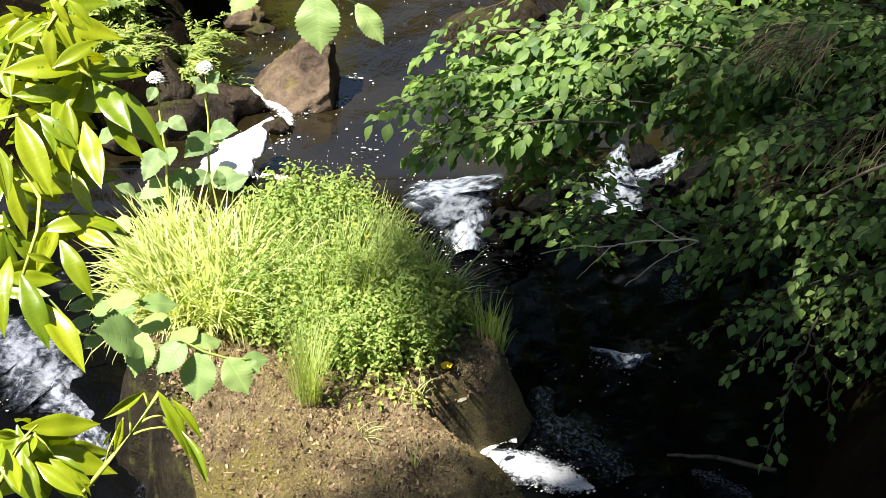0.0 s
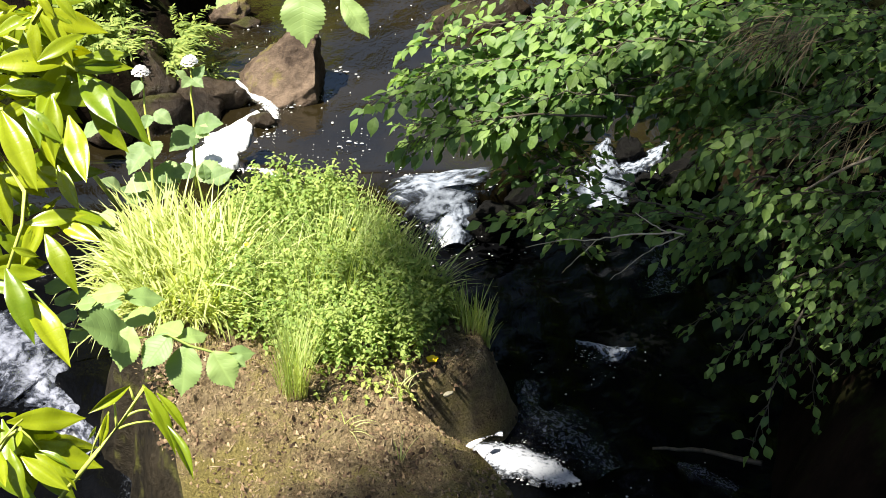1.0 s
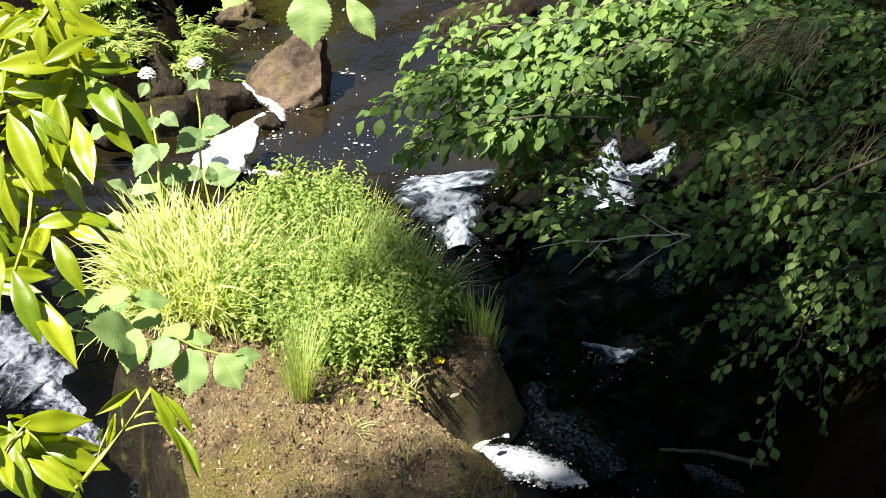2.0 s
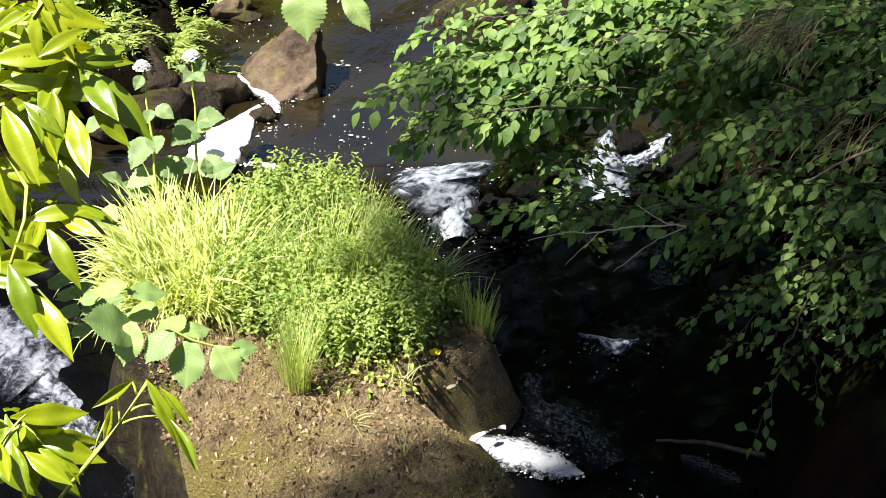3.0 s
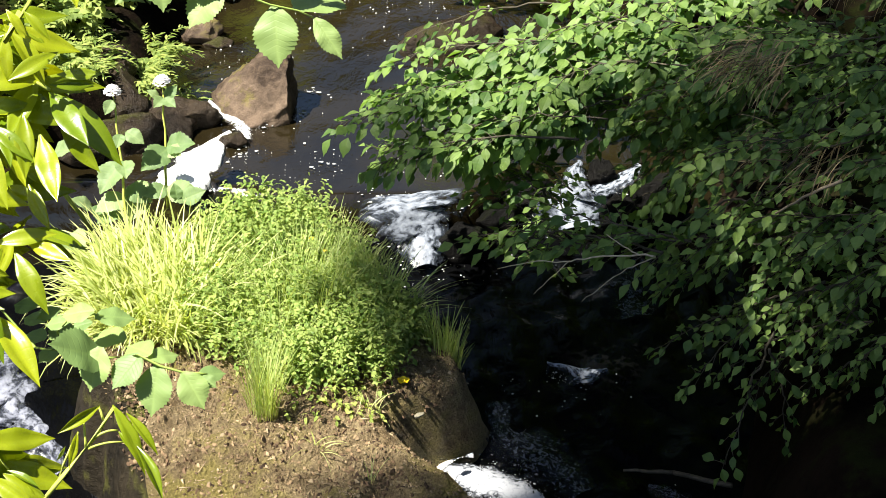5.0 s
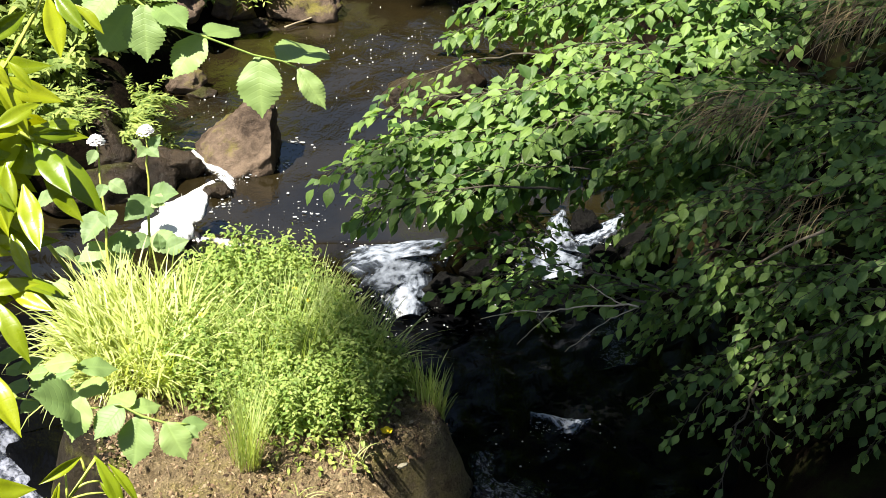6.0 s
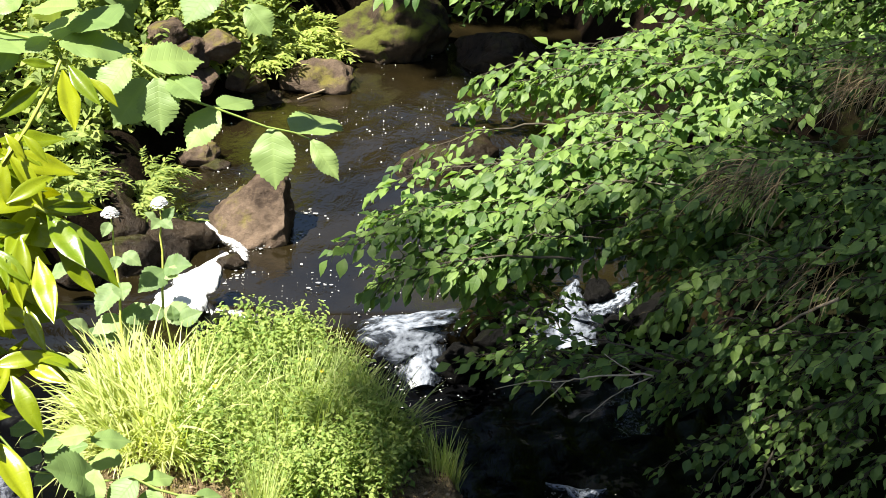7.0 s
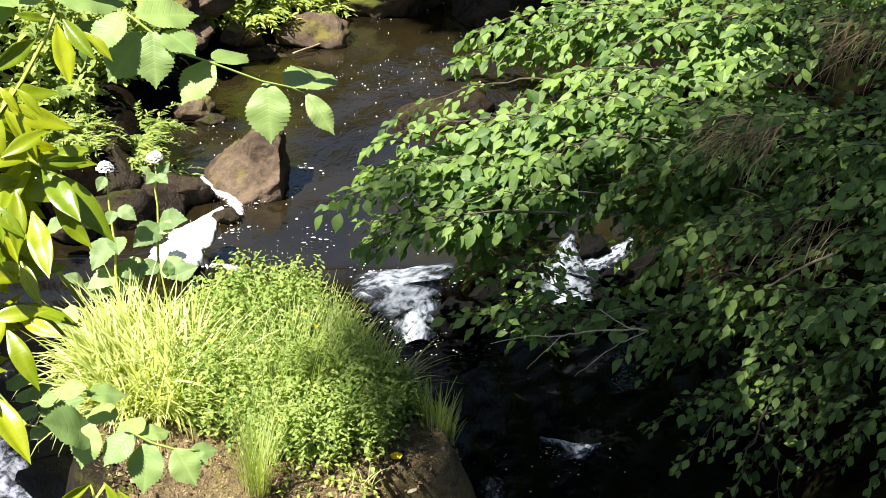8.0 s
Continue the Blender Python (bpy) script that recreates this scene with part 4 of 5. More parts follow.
grass_clump((-0.123, 5.665), 0.05, 26, 0.12, 0.005, 1.7, M_GRASS, "small flattened tuft of grass on bare soil")
grass_clump((-0.110, 5.243), 0.012, 8, 0.14, 0.004, 0.8, M_THIN, "few thin blades of grass on bare soil")


# ---- herb bed ----
HERB_SHAPES = [leaf_shape("small", 0.25, 0.25, steps=3), leaf_shape("ovate", 0.2, 0.5, steps=3), leaf_shape("ovate", 0.3, 0.3, steps=3)]


def herb_bed(name, spots, label, mat, tall, size):
    """Low leafy stems, each with whorls of small toothed-looking leaflets."""
    b = Bulk()
    for x, y, z, k in spots:
        h = tall * rand(0.5, 1.15) * k
        lean = Vector((rand(-0.25, 0.25), rand(-0.35, 0.15), 1))
        levels = max(2, int(h / 0.036))
        for i in range(levels):
            s = (i + 1) / levels
            p = Vector((x, y, z)) + lean * h * s
            g = rand(0, 6.283)
            for j in range(2):
                a = g + j * 3.14 + rand(-0.6, 0.6)
                out = Vector((math.cos(a), math.sin(a), rand(-0.7, 0.4)))
                stamp(b, HERB_SHAPES[random.randrange(3)], leaf_matrix(p, out, Vector((rand(-0.4, 0.3), rand(-0.4, 0.25), 1)), size * rand(0.45, 1.25) * (1.1 - 0.4 * s), rand(0.8, 1.1)))
    return tagged(new(name, b.mesh(name, mat)), label, "herbs", kind="stuff")


def scatter(count, x0, x1, y0, y1, keep, cover):
    out = []
    while len(out) < count:
        x, y = rand(x0, x1), rand(y0, y1)
        k = keep(x, y)
        if k > 0 and random.random() < k:
            out.append((x, y, cover(x, y), (0.45 + 0.55 * k) * (0.85 + 0.5 * smooth(6.3, 7.1, y))))
    return out


def bed_keep(x, y):
    """Where the herbs grow: the back half of the islet, thinning out over the bare soil in front."""
    d = Vector((x - ISLET.x, y - ISLET.y))
    rho = d.length / islet_reach(math.atan2(d.y, d.x))
    front = 5.66 + (0.2 if x > -0.5 else 1.2) * abs(x + 0.5) + 1.4 * max(0.0, x + 0.08) + 0.12 * fbm(Vector((x * 4, y * 4, 0)))
    left = smooth(-1.08, -0.80, x - 0.1 * (y - 6.3))
    return smooth(front - 0.05, front + 0.30, y) * smooth(1.0, 0.92, rho) * left * smooth(0.20, 0.08, x - 0.12 * (y - 6.2))


herb_bed("herb_bed", scatter(4000, -1.4, 0.35, 5.5, 7.2, bed_keep, islet_height), "thick bed of fresh green creeping herbs", M_HERB, 0.27, 0.033)
herb_bed("herb_bed", scatter(75, -0.45, 0.02, 5.55, 5.90, lambda x, y: 0.4 if x < -0.06 else 0.0, islet_height), "scattered low seedlings on bare soil", M_TUFT, 0.07, 0.03)


# ---- waxy-leaved plant close to the camera ----
WAXY = [single_mesh("leaf", leaf_shape("lance", f, d, wv, 0, 14, 0.25), M_GLOSSY) for f, d, wv in ((0.35, 0.18, 0.0), (0.20, 0.30, 0.10), (0.6, 0.10, 0.05), (0.3, -0.08, 0.12))]
ELM = [single_mesh("leaf", leaf_shape("toothed", f, d, wv, 15, 0, 0.12), M_ELM) for f, d, wv in ((0.05, 0.05, 0.03), (0.10, 0.10, 0.05), (0.03, 0.14, 0.06))]
BROADLEAF = [single_mesh("leaf", leaf_shape("heart", 0.15, 0.2, 0.06, 9, 0, 0.15), M_BROAD), single_mesh("leaf", leaf_shape("heart", 0.3, 0.1, 0.1, 9, 0, 0.1), M_BROAD)]


def laid_leaf(parent, meshes, base, tip, nor=(0.1, -0.75, 0.65), width=1.0, wob=0.3):
    """One leaf from its stalk end to its tip."""
    base, tip = Vector(base), Vector(tip)
    n = Vector(nor) + jolt(wob)
    ob = under(new("leaf", meshes[random.randrange(len(meshes))]), parent)
    ob.matrix_basis = leaf_matrix(base, tip - base, n, (tip - base).length, width)
    return ob


waxy = thing("waxy_shrub", (-2.7, 2.5, ground_height(-2.7, 2.5)), "glossy yellow-green shrub with long pointed waxy leaves", "shrub")


def waxy_stem(*points):
    part("stem", stem_mesh("stem", points, 0.0042, 0.0026, M_YELLOWSTEM), waxy, "pale yellow-green stem")


for pair in (
    ((-0.496, 2.262, 3.318), (-0.392, 2.189, 3.253)), ((-0.500, 2.262, 3.320), (-0.433, 2.172, 3.277)), ((-0.500, 2.267, 3.329), (-0.438, 2.296, 3.317)), ((-0.605, 2.217, 3.283), (-0.547, 2.121, 3.214)),
    ((-0.514, 2.231, 3.268), (-0.476, 2.135, 3.209)), ((-0.543, 2.315, 3.400), (-0.505, 2.293, 3.384)), ((-0.566, 2.315, 3.412), (-0.544, 2.288, 3.391)), ((-0.508, 2.287, 3.328), (-0.624, 2.246, 3.349)),
    ((-0.532, 2.275, 3.292), (-0.615, 2.249, 3.305)), ((-0.580, 2.300, 3.364), (-0.573, 2.255, 3.339)), ((-0.636, 2.193, 3.256), (-0.604, 2.115, 3.211)),
):
    laid_leaf(waxy, WAXY, *pair)
for pair in (
    ((-0.616, 2.175, 3.216), (-0.587, 2.102, 3.163)), ((-0.582, 2.242, 3.276), (-0.521, 2.196, 3.250)), ((-0.541, 2.259, 3.288), (-0.530, 2.182, 3.229)), ((-0.538, 2.227, 3.188), (-0.506, 2.166, 3.153)),
    ((-0.575, 2.141, 3.141), (-0.489, 2.149, 3.159)), ((-0.532, 2.150, 3.138), (-0.462, 2.112, 3.128)), ((-0.497, 2.292, 3.244), (-0.441, 2.269, 3.184)), ((-0.548, 2.139, 3.128), (-0.499, 2.063, 3.087)),
    ((-0.616, 2.113, 3.115), (-0.619, 2.032, 3.090)), ((-0.596, 2.085, 3.103), (-0.549, 1.992, 3.057)), ((-0.570, 2.069, 3.067), (-0.496, 1.977, 3.018)),
):
    laid_leaf(waxy, WAXY, *pair)
for pair in (
    ((-0.594, 2.119, 3.116), (-0.555, 2.119, 3.100)), ((-0.593, 1.876, 2.957), (-0.565, 1.810, 2.932)), ((-0.570, 1.876, 2.949), (-0.544, 1.808, 2.923)),
    ((-0.555, 1.872, 2.938), (-0.486, 1.830, 2.914)), ((-0.599, 1.880, 2.965), (-0.595, 1.819, 2.954)), ((-0.581, 1.905, 2.956), (-0.614, 1.885, 2.978)),
):
    laid_leaf(waxy, WAXY, *pair)
for pair in (
    ((-0.560, 1.910, 2.955), (-0.559, 1.878, 2.947)), ((-0.542, 1.892, 2.927), (-0.480, 1.864, 2.904)), ((-0.488, 2.250, 3.525), (-0.537, 2.185, 3.505)), ((-0.459, 2.263, 3.543), (-0.436, 2.185, 3.481)),
    ((-0.451, 2.267, 3.548), (-0.404, 2.216, 3.512)), ((-0.424, 2.265, 3.530), (-0.382, 2.238, 3.501)), ((-0.470, 2.264, 3.548), (-0.514, 2.258, 3.558)), ((-0.517, 2.235, 3.458), (-0.479, 2.209, 3.432)),
    ((-0.540, 2.232, 3.462), (-0.511, 2.206, 3.440)), ((-0.480, 2.232, 3.363), (-0.418, 2.241, 3.357)), ((-0.545, 2.216, 3.362), (-0.479, 2.248, 3.395)),
):
    laid_leaf(waxy, WAXY, *pair)
for pair in (
    ((-0.639, 2.373, 3.383), (-0.605, 2.373, 3.363)), ((-0.622, 2.369, 3.365), (-0.657, 2.350, 3.344)), ((-0.571, 2.351, 3.348), (-0.513, 2.354, 3.327)), ((-0.567, 2.338, 3.320), (-0.519, 2.364, 3.304)),
    ((-0.643, 2.310, 3.258), (-0.665, 2.283, 3.221)), ((-0.587, 2.301, 3.216), (-0.570, 2.282, 3.174)), ((-0.627, 2.252, 3.149), (-0.588, 2.238, 3.109)), ((-0.579, 2.271, 3.159), (-0.570, 2.249, 3.119)),
    ((-0.649, 2.228, 3.120), (-0.627, 2.206, 3.075)), ((-0.588, 2.221, 3.082), (-0.601, 2.201, 3.056)), ((-0.658, 2.372, 3.343), (-0.629, 2.358, 3.299)), ((-0.569, 2.311, 3.184), (-0.530, 2.297, 3.143)),
):
    laid_leaf(waxy, WAXY, *pair, wob=0.6)
for pair in (
    ((-0.413, 1.954, 2.996), (-0.463, 1.908, 2.984)), ((-0.396, 1.957, 2.995), (-0.337, 1.882, 2.952)), ((-0.359, 1.910, 2.960), (-0.316, 1.847, 2.922)), ((-0.377, 1.952, 2.985), (-0.327, 1.910, 2.952)),
    ((-0.445, 1.944, 2.959), (-0.454, 1.894, 2.932)), ((-0.388, 1.936, 2.966), (-0.363, 1.906, 2.956)), ((-0.461, 1.929, 2.945), (-0.470, 1.914, 2.930)), ((-0.517, 1.897, 2.924), (-0.479, 1.859, 2.899)), ((-0.536, 1.896, 2.929), (-0.490, 1.875, 2.921)),
):
    laid_leaf(waxy, WAXY, *pair, nor=(0.5, -0.5, 0.7), width=0.72, wob=0.2)
for a, b in (((-0.430, 1.916, 2.952), (-0.434, 1.940, 2.984)), ((-0.427, 1.916, 2.951), (-0.380, 1.927, 2.954)), ((-0.417, 1.927, 2.963), (-0.388, 1.936, 2.967)), ((-0.408, 1.943, 2.980), (-0.414, 1.952, 2.994)), ((-0.467, 1.892, 2.918), (-0.444, 1.943, 2.958)), ((-0.591, 1.887, 2.938), (-0.558, 1.919, 2.965)), ((-0.563, 1.910, 2.955), (-0.534, 1.897, 2.929))):
    part("stalk", stem_mesh("stalk", curve_points(a, b, 0.004, 4), 0.002, 0.0014, M_YELLOWSTEM), waxy)


def rosette(spot, count, size):
    """A tuft of drooping leaves at the end of a shoot."""
    for k in range(count):
        a = k * 2.4 + rand(-0.3, 0.3)
        d = Vector((math.cos(a), 0.7 * math.sin(a), rand(-1.1, 0.15)))
        ln = size * rand(0.7, 1.15)
        laid_leaf(waxy, WAXY, Vector(spot) + jolt(0.012), Vector(spot) + d.normalized() * ln, nor=(rand(-0.4, 0.6), -0.6, 0.8), wob=0.35)


for spot in ((-0.593, 2.376, 3.364), (-0.638, 2.364, 3.315), (-0.543, 2.369, 3.279), (-0.628, 2.313, 3.257), (-0.589, 2.325, 3.217), (-0.645, 2.261, 3.172), (-0.602, 2.300, 3.139), (-0.637, 2.214, 3.093), (-0.570, 2.254, 3.088), (-0.656, 2.152, 3.044), (-0.591, 1.957, 2.927), (-0.622, 1.901, 2.902), (-0.565, 1.958, 2.885), (-0.559, 2.291, 3.405), (-0.534, 2.318, 3.310), (-0.567, 2.289, 3.270)):
    rosette(spot, 7, 0.10)
waxy_stem((-0.774, 2.138, 2.953), (-0.704, 2.265, 3.169), (-0.618, 2.340, 3.349), (-0.577, 2.323, 3.362), (-0.554, 2.315, 3.381), (-0.544, 2.322, 3.416), (-0.548, 2.239, 3.410), (-0.512, 2.250, 3.463), (-0.477, 2.261, 3.520), (-0.461, 2.268, 3.555))
waxy_stem((-0.633, 2.327, 3.355), (-0.593, 2.319, 3.339), (-0.540, 2.293, 3.330), (-0.500, 2.264, 3.323))
waxy_stem((-0.704, 2.265, 3.169), (-0.647, 2.250, 3.259), (-0.605, 2.228, 3.282))
waxy_stem((-0.739, 2.200, 3.062), (-0.630, 2.257, 3.199), (-0.586, 2.207, 3.155), (-0.583, 2.156, 3.131), (-0.598, 2.102, 3.092))
waxy_stem((-0.725, 1.915, 2.818), (-0.571, 1.848, 2.793), (-0.494, 1.871, 2.886), (-0.457, 1.890, 2.929), (-0.419, 1.926, 2.962), (-0.394, 1.955, 2.993))
waxy_stem((-0.725, 1.915, 2.818), (-0.614, 1.892, 2.889), (-0.579, 1.908, 2.942), (-0.560, 1.912, 2.957))
waxy_stem((-0.541, 2.451, 3.047), (-0.502, 2.466, 2.961))
WAXY_FOOT = (-2.7, 2.5, ground_height(-2.7, 2.5) - 0.03)
for end in ((-0.774, 2.138, 2.953), (-0.725, 1.915, 2.818), (-0.739, 2.200, 3.062)):
    part("trunk", stem_mesh("trunk", curve_points(WAXY_FOOT, end, 0.12, 8, 0.02), 0.022, 0.0042, M_TWIG), waxy, "thin woody trunk")

# ---- branches of toothed leaves close to the camera ----
ELM_FOOT = (-3.0, 3.3, ground_height(-3.0, 3.3) - 0.03)
elm = thing("elm_sapling", ELM_FOOT, "tall elm sapling with drooping branches of matt toothed leaves", "sapling")
part("trunk", stem_mesh("trunk", curve_points(ELM_FOOT, (-0.714, 2.580, 3.524), 0.10, 9, 0.02), 0.03, 0.008, M_TWIG), elm)
low = part("branch", stem_mesh("branch", [(-0.714, 2.580, 3.524), (-0.804, 2.334, 3.178), (-0.553, 2.200, 2.917), (-0.457, 2.000, 3.054), (-0.382, 1.890, 3.124), (-0.340, 1.875, 3.139), (-0.311, 1.868, 3.127), (-0.282, 1.864, 3.120), (-0.261, 1.866, 3.117), (-0.251, 1.868, 3.114)], 0.0030, 0.0013, M_GREENSTEM), elm)
for pair in (
    ((-0.281, 1.860, 3.123), (-0.252, 1.827, 3.089)), ((-0.260, 1.866, 3.113), (-0.238, 1.852, 3.106)), ((-0.314, 1.872, 3.126), (-0.324, 1.828, 3.075)), ((-0.337, 1.878, 3.139), (-0.372, 1.842, 3.110)), ((-0.388, 1.884, 3.146), (-0.403, 1.845, 3.103)), ((-0.385, 1.890, 3.121), (-0.443, 1.852, 3.179)),
):
    laid_leaf(low, ELM, *pair, nor=(-0.15, -0.35, 0.9), wob=0.06)
spur = part("branch", stem_mesh("branch", [(-0.457, 2.000, 3.054), (-0.474, 2.020, 3.073), (-0.449, 1.990, 3.117), (-0.413, 1.985, 3.128), (-0.401, 1.985, 3.124)], 0.0020, 0.0012, M_GREENSTEM), elm)
for pair in (
    ((-0.267, 1.900, 3.090), (-0.231, 1.912, 3.084)), ((-0.331, 1.900, 3.116), (-0.293, 1.924, 3.110)), ((-0.328, 1.900, 3.121), (-0.366, 1.939, 3.115)), ((-0.412, 1.982, 3.135), (-0.459, 1.983, 3.129)), ((-0.413, 1.986, 3.122), (-0.359, 2.000, 3.116)), ((-0.376, 1.990, 3.080), (-0.427, 2.017, 3.074)), ((-0.500, 2.236, 2.916), (-0.547, 2.260, 2.910)),
):
    laid_leaf(spur, ELM, *pair, nor=(0.0, -0.2, 1.0), wob=0.12)
for pair in (
    ((-0.552, 2.242, 2.963), (-0.595, 2.264, 2.957)), ((-0.518, 2.248, 2.955), (-0.556, 2.235, 2.949)), ((-0.543, 2.254, 2.929), (-0.585, 2.276, 2.923)), ((-0.549, 2.260, 2.891), (-0.591, 2.285, 2.885)), ((-0.455, 2.014, 3.094), (-0.490, 2.018, 3.088)), ((-0.424, 2.018, 3.091), (-0.456, 2.014, 3.085)), ((-0.539, 2.278, 2.860), (-0.563, 2.248, 2.854)), ((-0.435, 2.026, 3.059), (-0.464, 2.047, 3.053)),
):
    laid_leaf(spur, ELM, *pair, nor=(0.0, -0.2, 1.0), wob=0.12)

high = part("branch", stem_mesh("branch", [(-0.714, 2.580, 3.524), (-0.637, 2.500, 3.512), (-0.502, 2.420, 3.519), (-0.379, 2.370, 3.513), (-0.343, 2.350, 3.493), (-0.308, 2.340, 3.469), (-0.258, 2.335, 3.453), (-0.188, 2.330, 3.427), (-0.148, 2.330, 3.418), (-0.126, 2.330, 3.407)], 0.0026, 0.0012, M_GREENSTEM), elm)
for pair in (
    ((-0.181, 2.335, 3.422), (-0.178, 2.279, 3.354)), ((-0.258, 2.341, 3.453), (-0.304, 2.293, 3.412)), ((-0.342, 2.347, 3.495), (-0.337, 2.296, 3.431)), ((-0.382, 2.353, 3.522), (-0.423, 2.308, 3.482)), ((-0.252, 2.359, 3.639), (-0.296, 2.309, 3.593)), ((-0.212, 2.365, 3.599), (-0.176, 2.332, 3.568)),
):
    laid_leaf(high, ELM, *pair, nor=(-0.15, -0.35, 0.9), wob=0.10)
for pair in (
    ((-0.150, 2.340, 3.413), (-0.088, 2.429, 3.403)), ((-0.257, 2.348, 3.449), (-0.213, 2.405, 3.439)), ((-0.326, 2.356, 3.492), (-0.278, 2.308, 3.482)), ((-0.366, 2.364, 3.513), (-0.279, 2.407, 3.503)), ((-0.482, 2.372, 3.536), (-0.378, 2.402, 3.526)), ((-0.404, 2.380, 3.561), (-0.472, 2.471, 3.551)), ((-0.456, 2.388, 3.586), (-0.531, 2.427, 3.576)),
):
    laid_leaf(high, ELM, *pair, nor=(0.0, -0.25, 1.0), wob=0.15)
for pair in (
    ((-0.537, 2.400, 3.511), (-0.602, 2.512, 3.502)), ((-0.536, 2.408, 3.591), (-0.574, 2.380, 3.581)), ((-0.506, 2.416, 3.529), (-0.536, 2.384, 3.519)), ((-0.450, 2.424, 3.543), (-0.529, 2.462, 3.533)), ((-0.441, 2.432, 3.604), (-0.498, 2.445, 3.594)), ((-0.518, 2.440, 3.606), (-0.567, 2.454, 3.596)),
):
    laid_leaf(high, ELM, *pair, nor=(0.0, -0.25, 1.0), wob=0.15)
for pair in (((-0.374, 2.460, 3.444), (-0.422, 2.405, 3.394)), ((-0.432, 2.466, 3.459), (-0.470, 2.431, 3.434)), ((-0.570, 2.472, 3.495), (-0.589, 2.442, 3.463)), ((-0.223, 2.478, 3.596), (-0.261, 2.453, 3.610))):
    laid_leaf(high, ELM, *pair, wob=0.15)
laid_leaf(high, ELM, *((-0.124, 2.330, 3.406), (-0.084, 2.288, 3.365)), width=0.62, wob=0.08)
for _ in range(20):
    q = Vector((-0.600, 2.640, 3.560)) + Vector((rand(-0.16, 0.16), rand(0, 0.16), rand(-0.09, 0.12)))
    laid_leaf(high, ELM, q, q + Vector((rand(-0.3, 1.0), rand(-0.6, 0.3), rand(-0.7, 0.1))).normalized() * rand(0.07, 0.10), nor=(0.1, -0.3, 0.9), wob=0.35)
part("branch", stem_mesh("branch", [(-0.714, 2.580, 3.524), (-0.435, 2.500, 3.682), (-0.313, 2.400, 3.663), (-0.252, 2.360, 3.638), (-0.213, 2.360, 3.603)], 0.0028, 0.0014, M_GREENSTEM), elm)

# ---- tall white-flowered plants behind the islet ----
def flower_plant(base, top, leaves, label):
    base, top = Vector(base), Vector(top)
    t = thing("flowering_plant", base, label, "plant", "white-flowered plants")
    part("stem", stem_mesh("stem", curve_points(base, top, 0.0, 8, 0.006), 0.008, 0.004, M_YELLOWSTEM), t)
    head = Bulk()
    shape = leaf_shape("small", 0.2, 0.2)
    for i in range(120):
        g, r = i * 2.4, 0.040 * math.sqrt(i / 120) * rand(0.9, 1.1)
        p = top + Vector((math.cos(g) * r, math.sin(g) * r, 0.036 - 22 * r * r + rand(-0.003, 0.003)))
        out = Vector((math.cos(g) * r * 30, math.sin(g) * r * 30, 1)) + jolt(0.3)
        for k in range(5):
            a = g + k * 1.257
            stamp(head, shape, leaf_matrix(p, Vector((math.cos(a), math.sin(a), rand(-0.1, 0.2))), out, 0.0075, 1.6))
    part("flower_head", head.mesh("flower_head", M_PETAL), t, "domed cluster of small white flowers")
    for a, b in leaves:
        laid_leaf(t, BROADLEAF, a, b, nor=(0.1, -0.5, 0.8), width=0.95, wob=0.25)
    return t


flower_plant((-1.294, 7.207, 0.000), (-1.376, 7.573, 0.552), [
    ((-1.305, 7.449, 0.405), (-1.219, 7.393, 0.381)), ((-1.331, 7.439, 0.395), (-1.343, 7.363, 0.367)), ((-1.372, 7.528, 0.531), (-1.404, 7.474, 0.483)), ((-1.340, 7.416, 0.254), (-1.434, 7.287, 0.163)), ((-1.317, 7.379, 0.284), (-1.292, 7.257, 0.268)),
    ((-1.315, 7.358, 0.146), (-1.188, 7.303, 0.116)), ((-1.315, 7.337, 0.111), (-1.452, 7.247, 0.102))], "tall stalk with a white flower head and broad leaves")
flower_plant((-1.133, 7.415, 0.000), (-1.151, 7.669, 0.557), [
    ((-1.144, 7.635, 0.489), (-1.184, 7.566, 0.477)), ((-1.144, 7.633, 0.485), (-1.082, 7.579, 0.473)), ((-1.128, 7.520, 0.273), (-1.232, 7.377, 0.254)), ((-1.128, 7.527, 0.285), (-0.992, 7.462, 0.342)), ((-1.120, 7.521, 0.272), (-1.062, 7.429, 0.299)),
    ((-1.131, 7.637, 0.488), (-1.079, 7.652, 0.548)), ((-1.168, 7.632, 0.491), (-1.213, 7.628, 0.539)), ((-1.123, 7.381, 0.132), (-0.956, 7.335, 0.113)), ((-1.123, 7.381, 0.132), (-1.228, 7.312, 0.142))], "tall stalk with a pale flower head and broad leaves")
butter = thing("broad_leaved_plant", (-1.441, 7.389, 0.000), "low plant with broad pale green leaves at the water", "plant")
for pair in (
    ((-1.499, 7.413, 0.001), (-1.576, 7.386, 0.082)), ((-1.459, 7.426, 0.010), (-1.424, 7.299, -0.015)), ((-1.350, 7.340, 0.029), (-1.439, 7.216, 0.048)), ((-1.242, 7.383, 0.068), (-1.308, 7.243, 0.051)), ((-1.042, 7.319, 0.106), (-0.940, 7.311, 0.168)),
    ((-1.069, 7.316, 0.108), (-1.082, 7.356, 0.178)), ((-1.544, 7.155, -0.015), (-1.591, 7.026, -0.012)), ((-1.557, 7.167, 0.009), (-1.480, 7.064, 0.011)), ((-1.708, 7.696, 0.158), (-1.609, 7.630, 0.211)), ((-1.215, 7.428, 0.136), (-1.288, 7.345, 0.116)),
):
    laid_leaf(butter, BROADLEAF, *pair, nor=(0.1, -0.4, 0.8), width=1.0, wob=0.25)


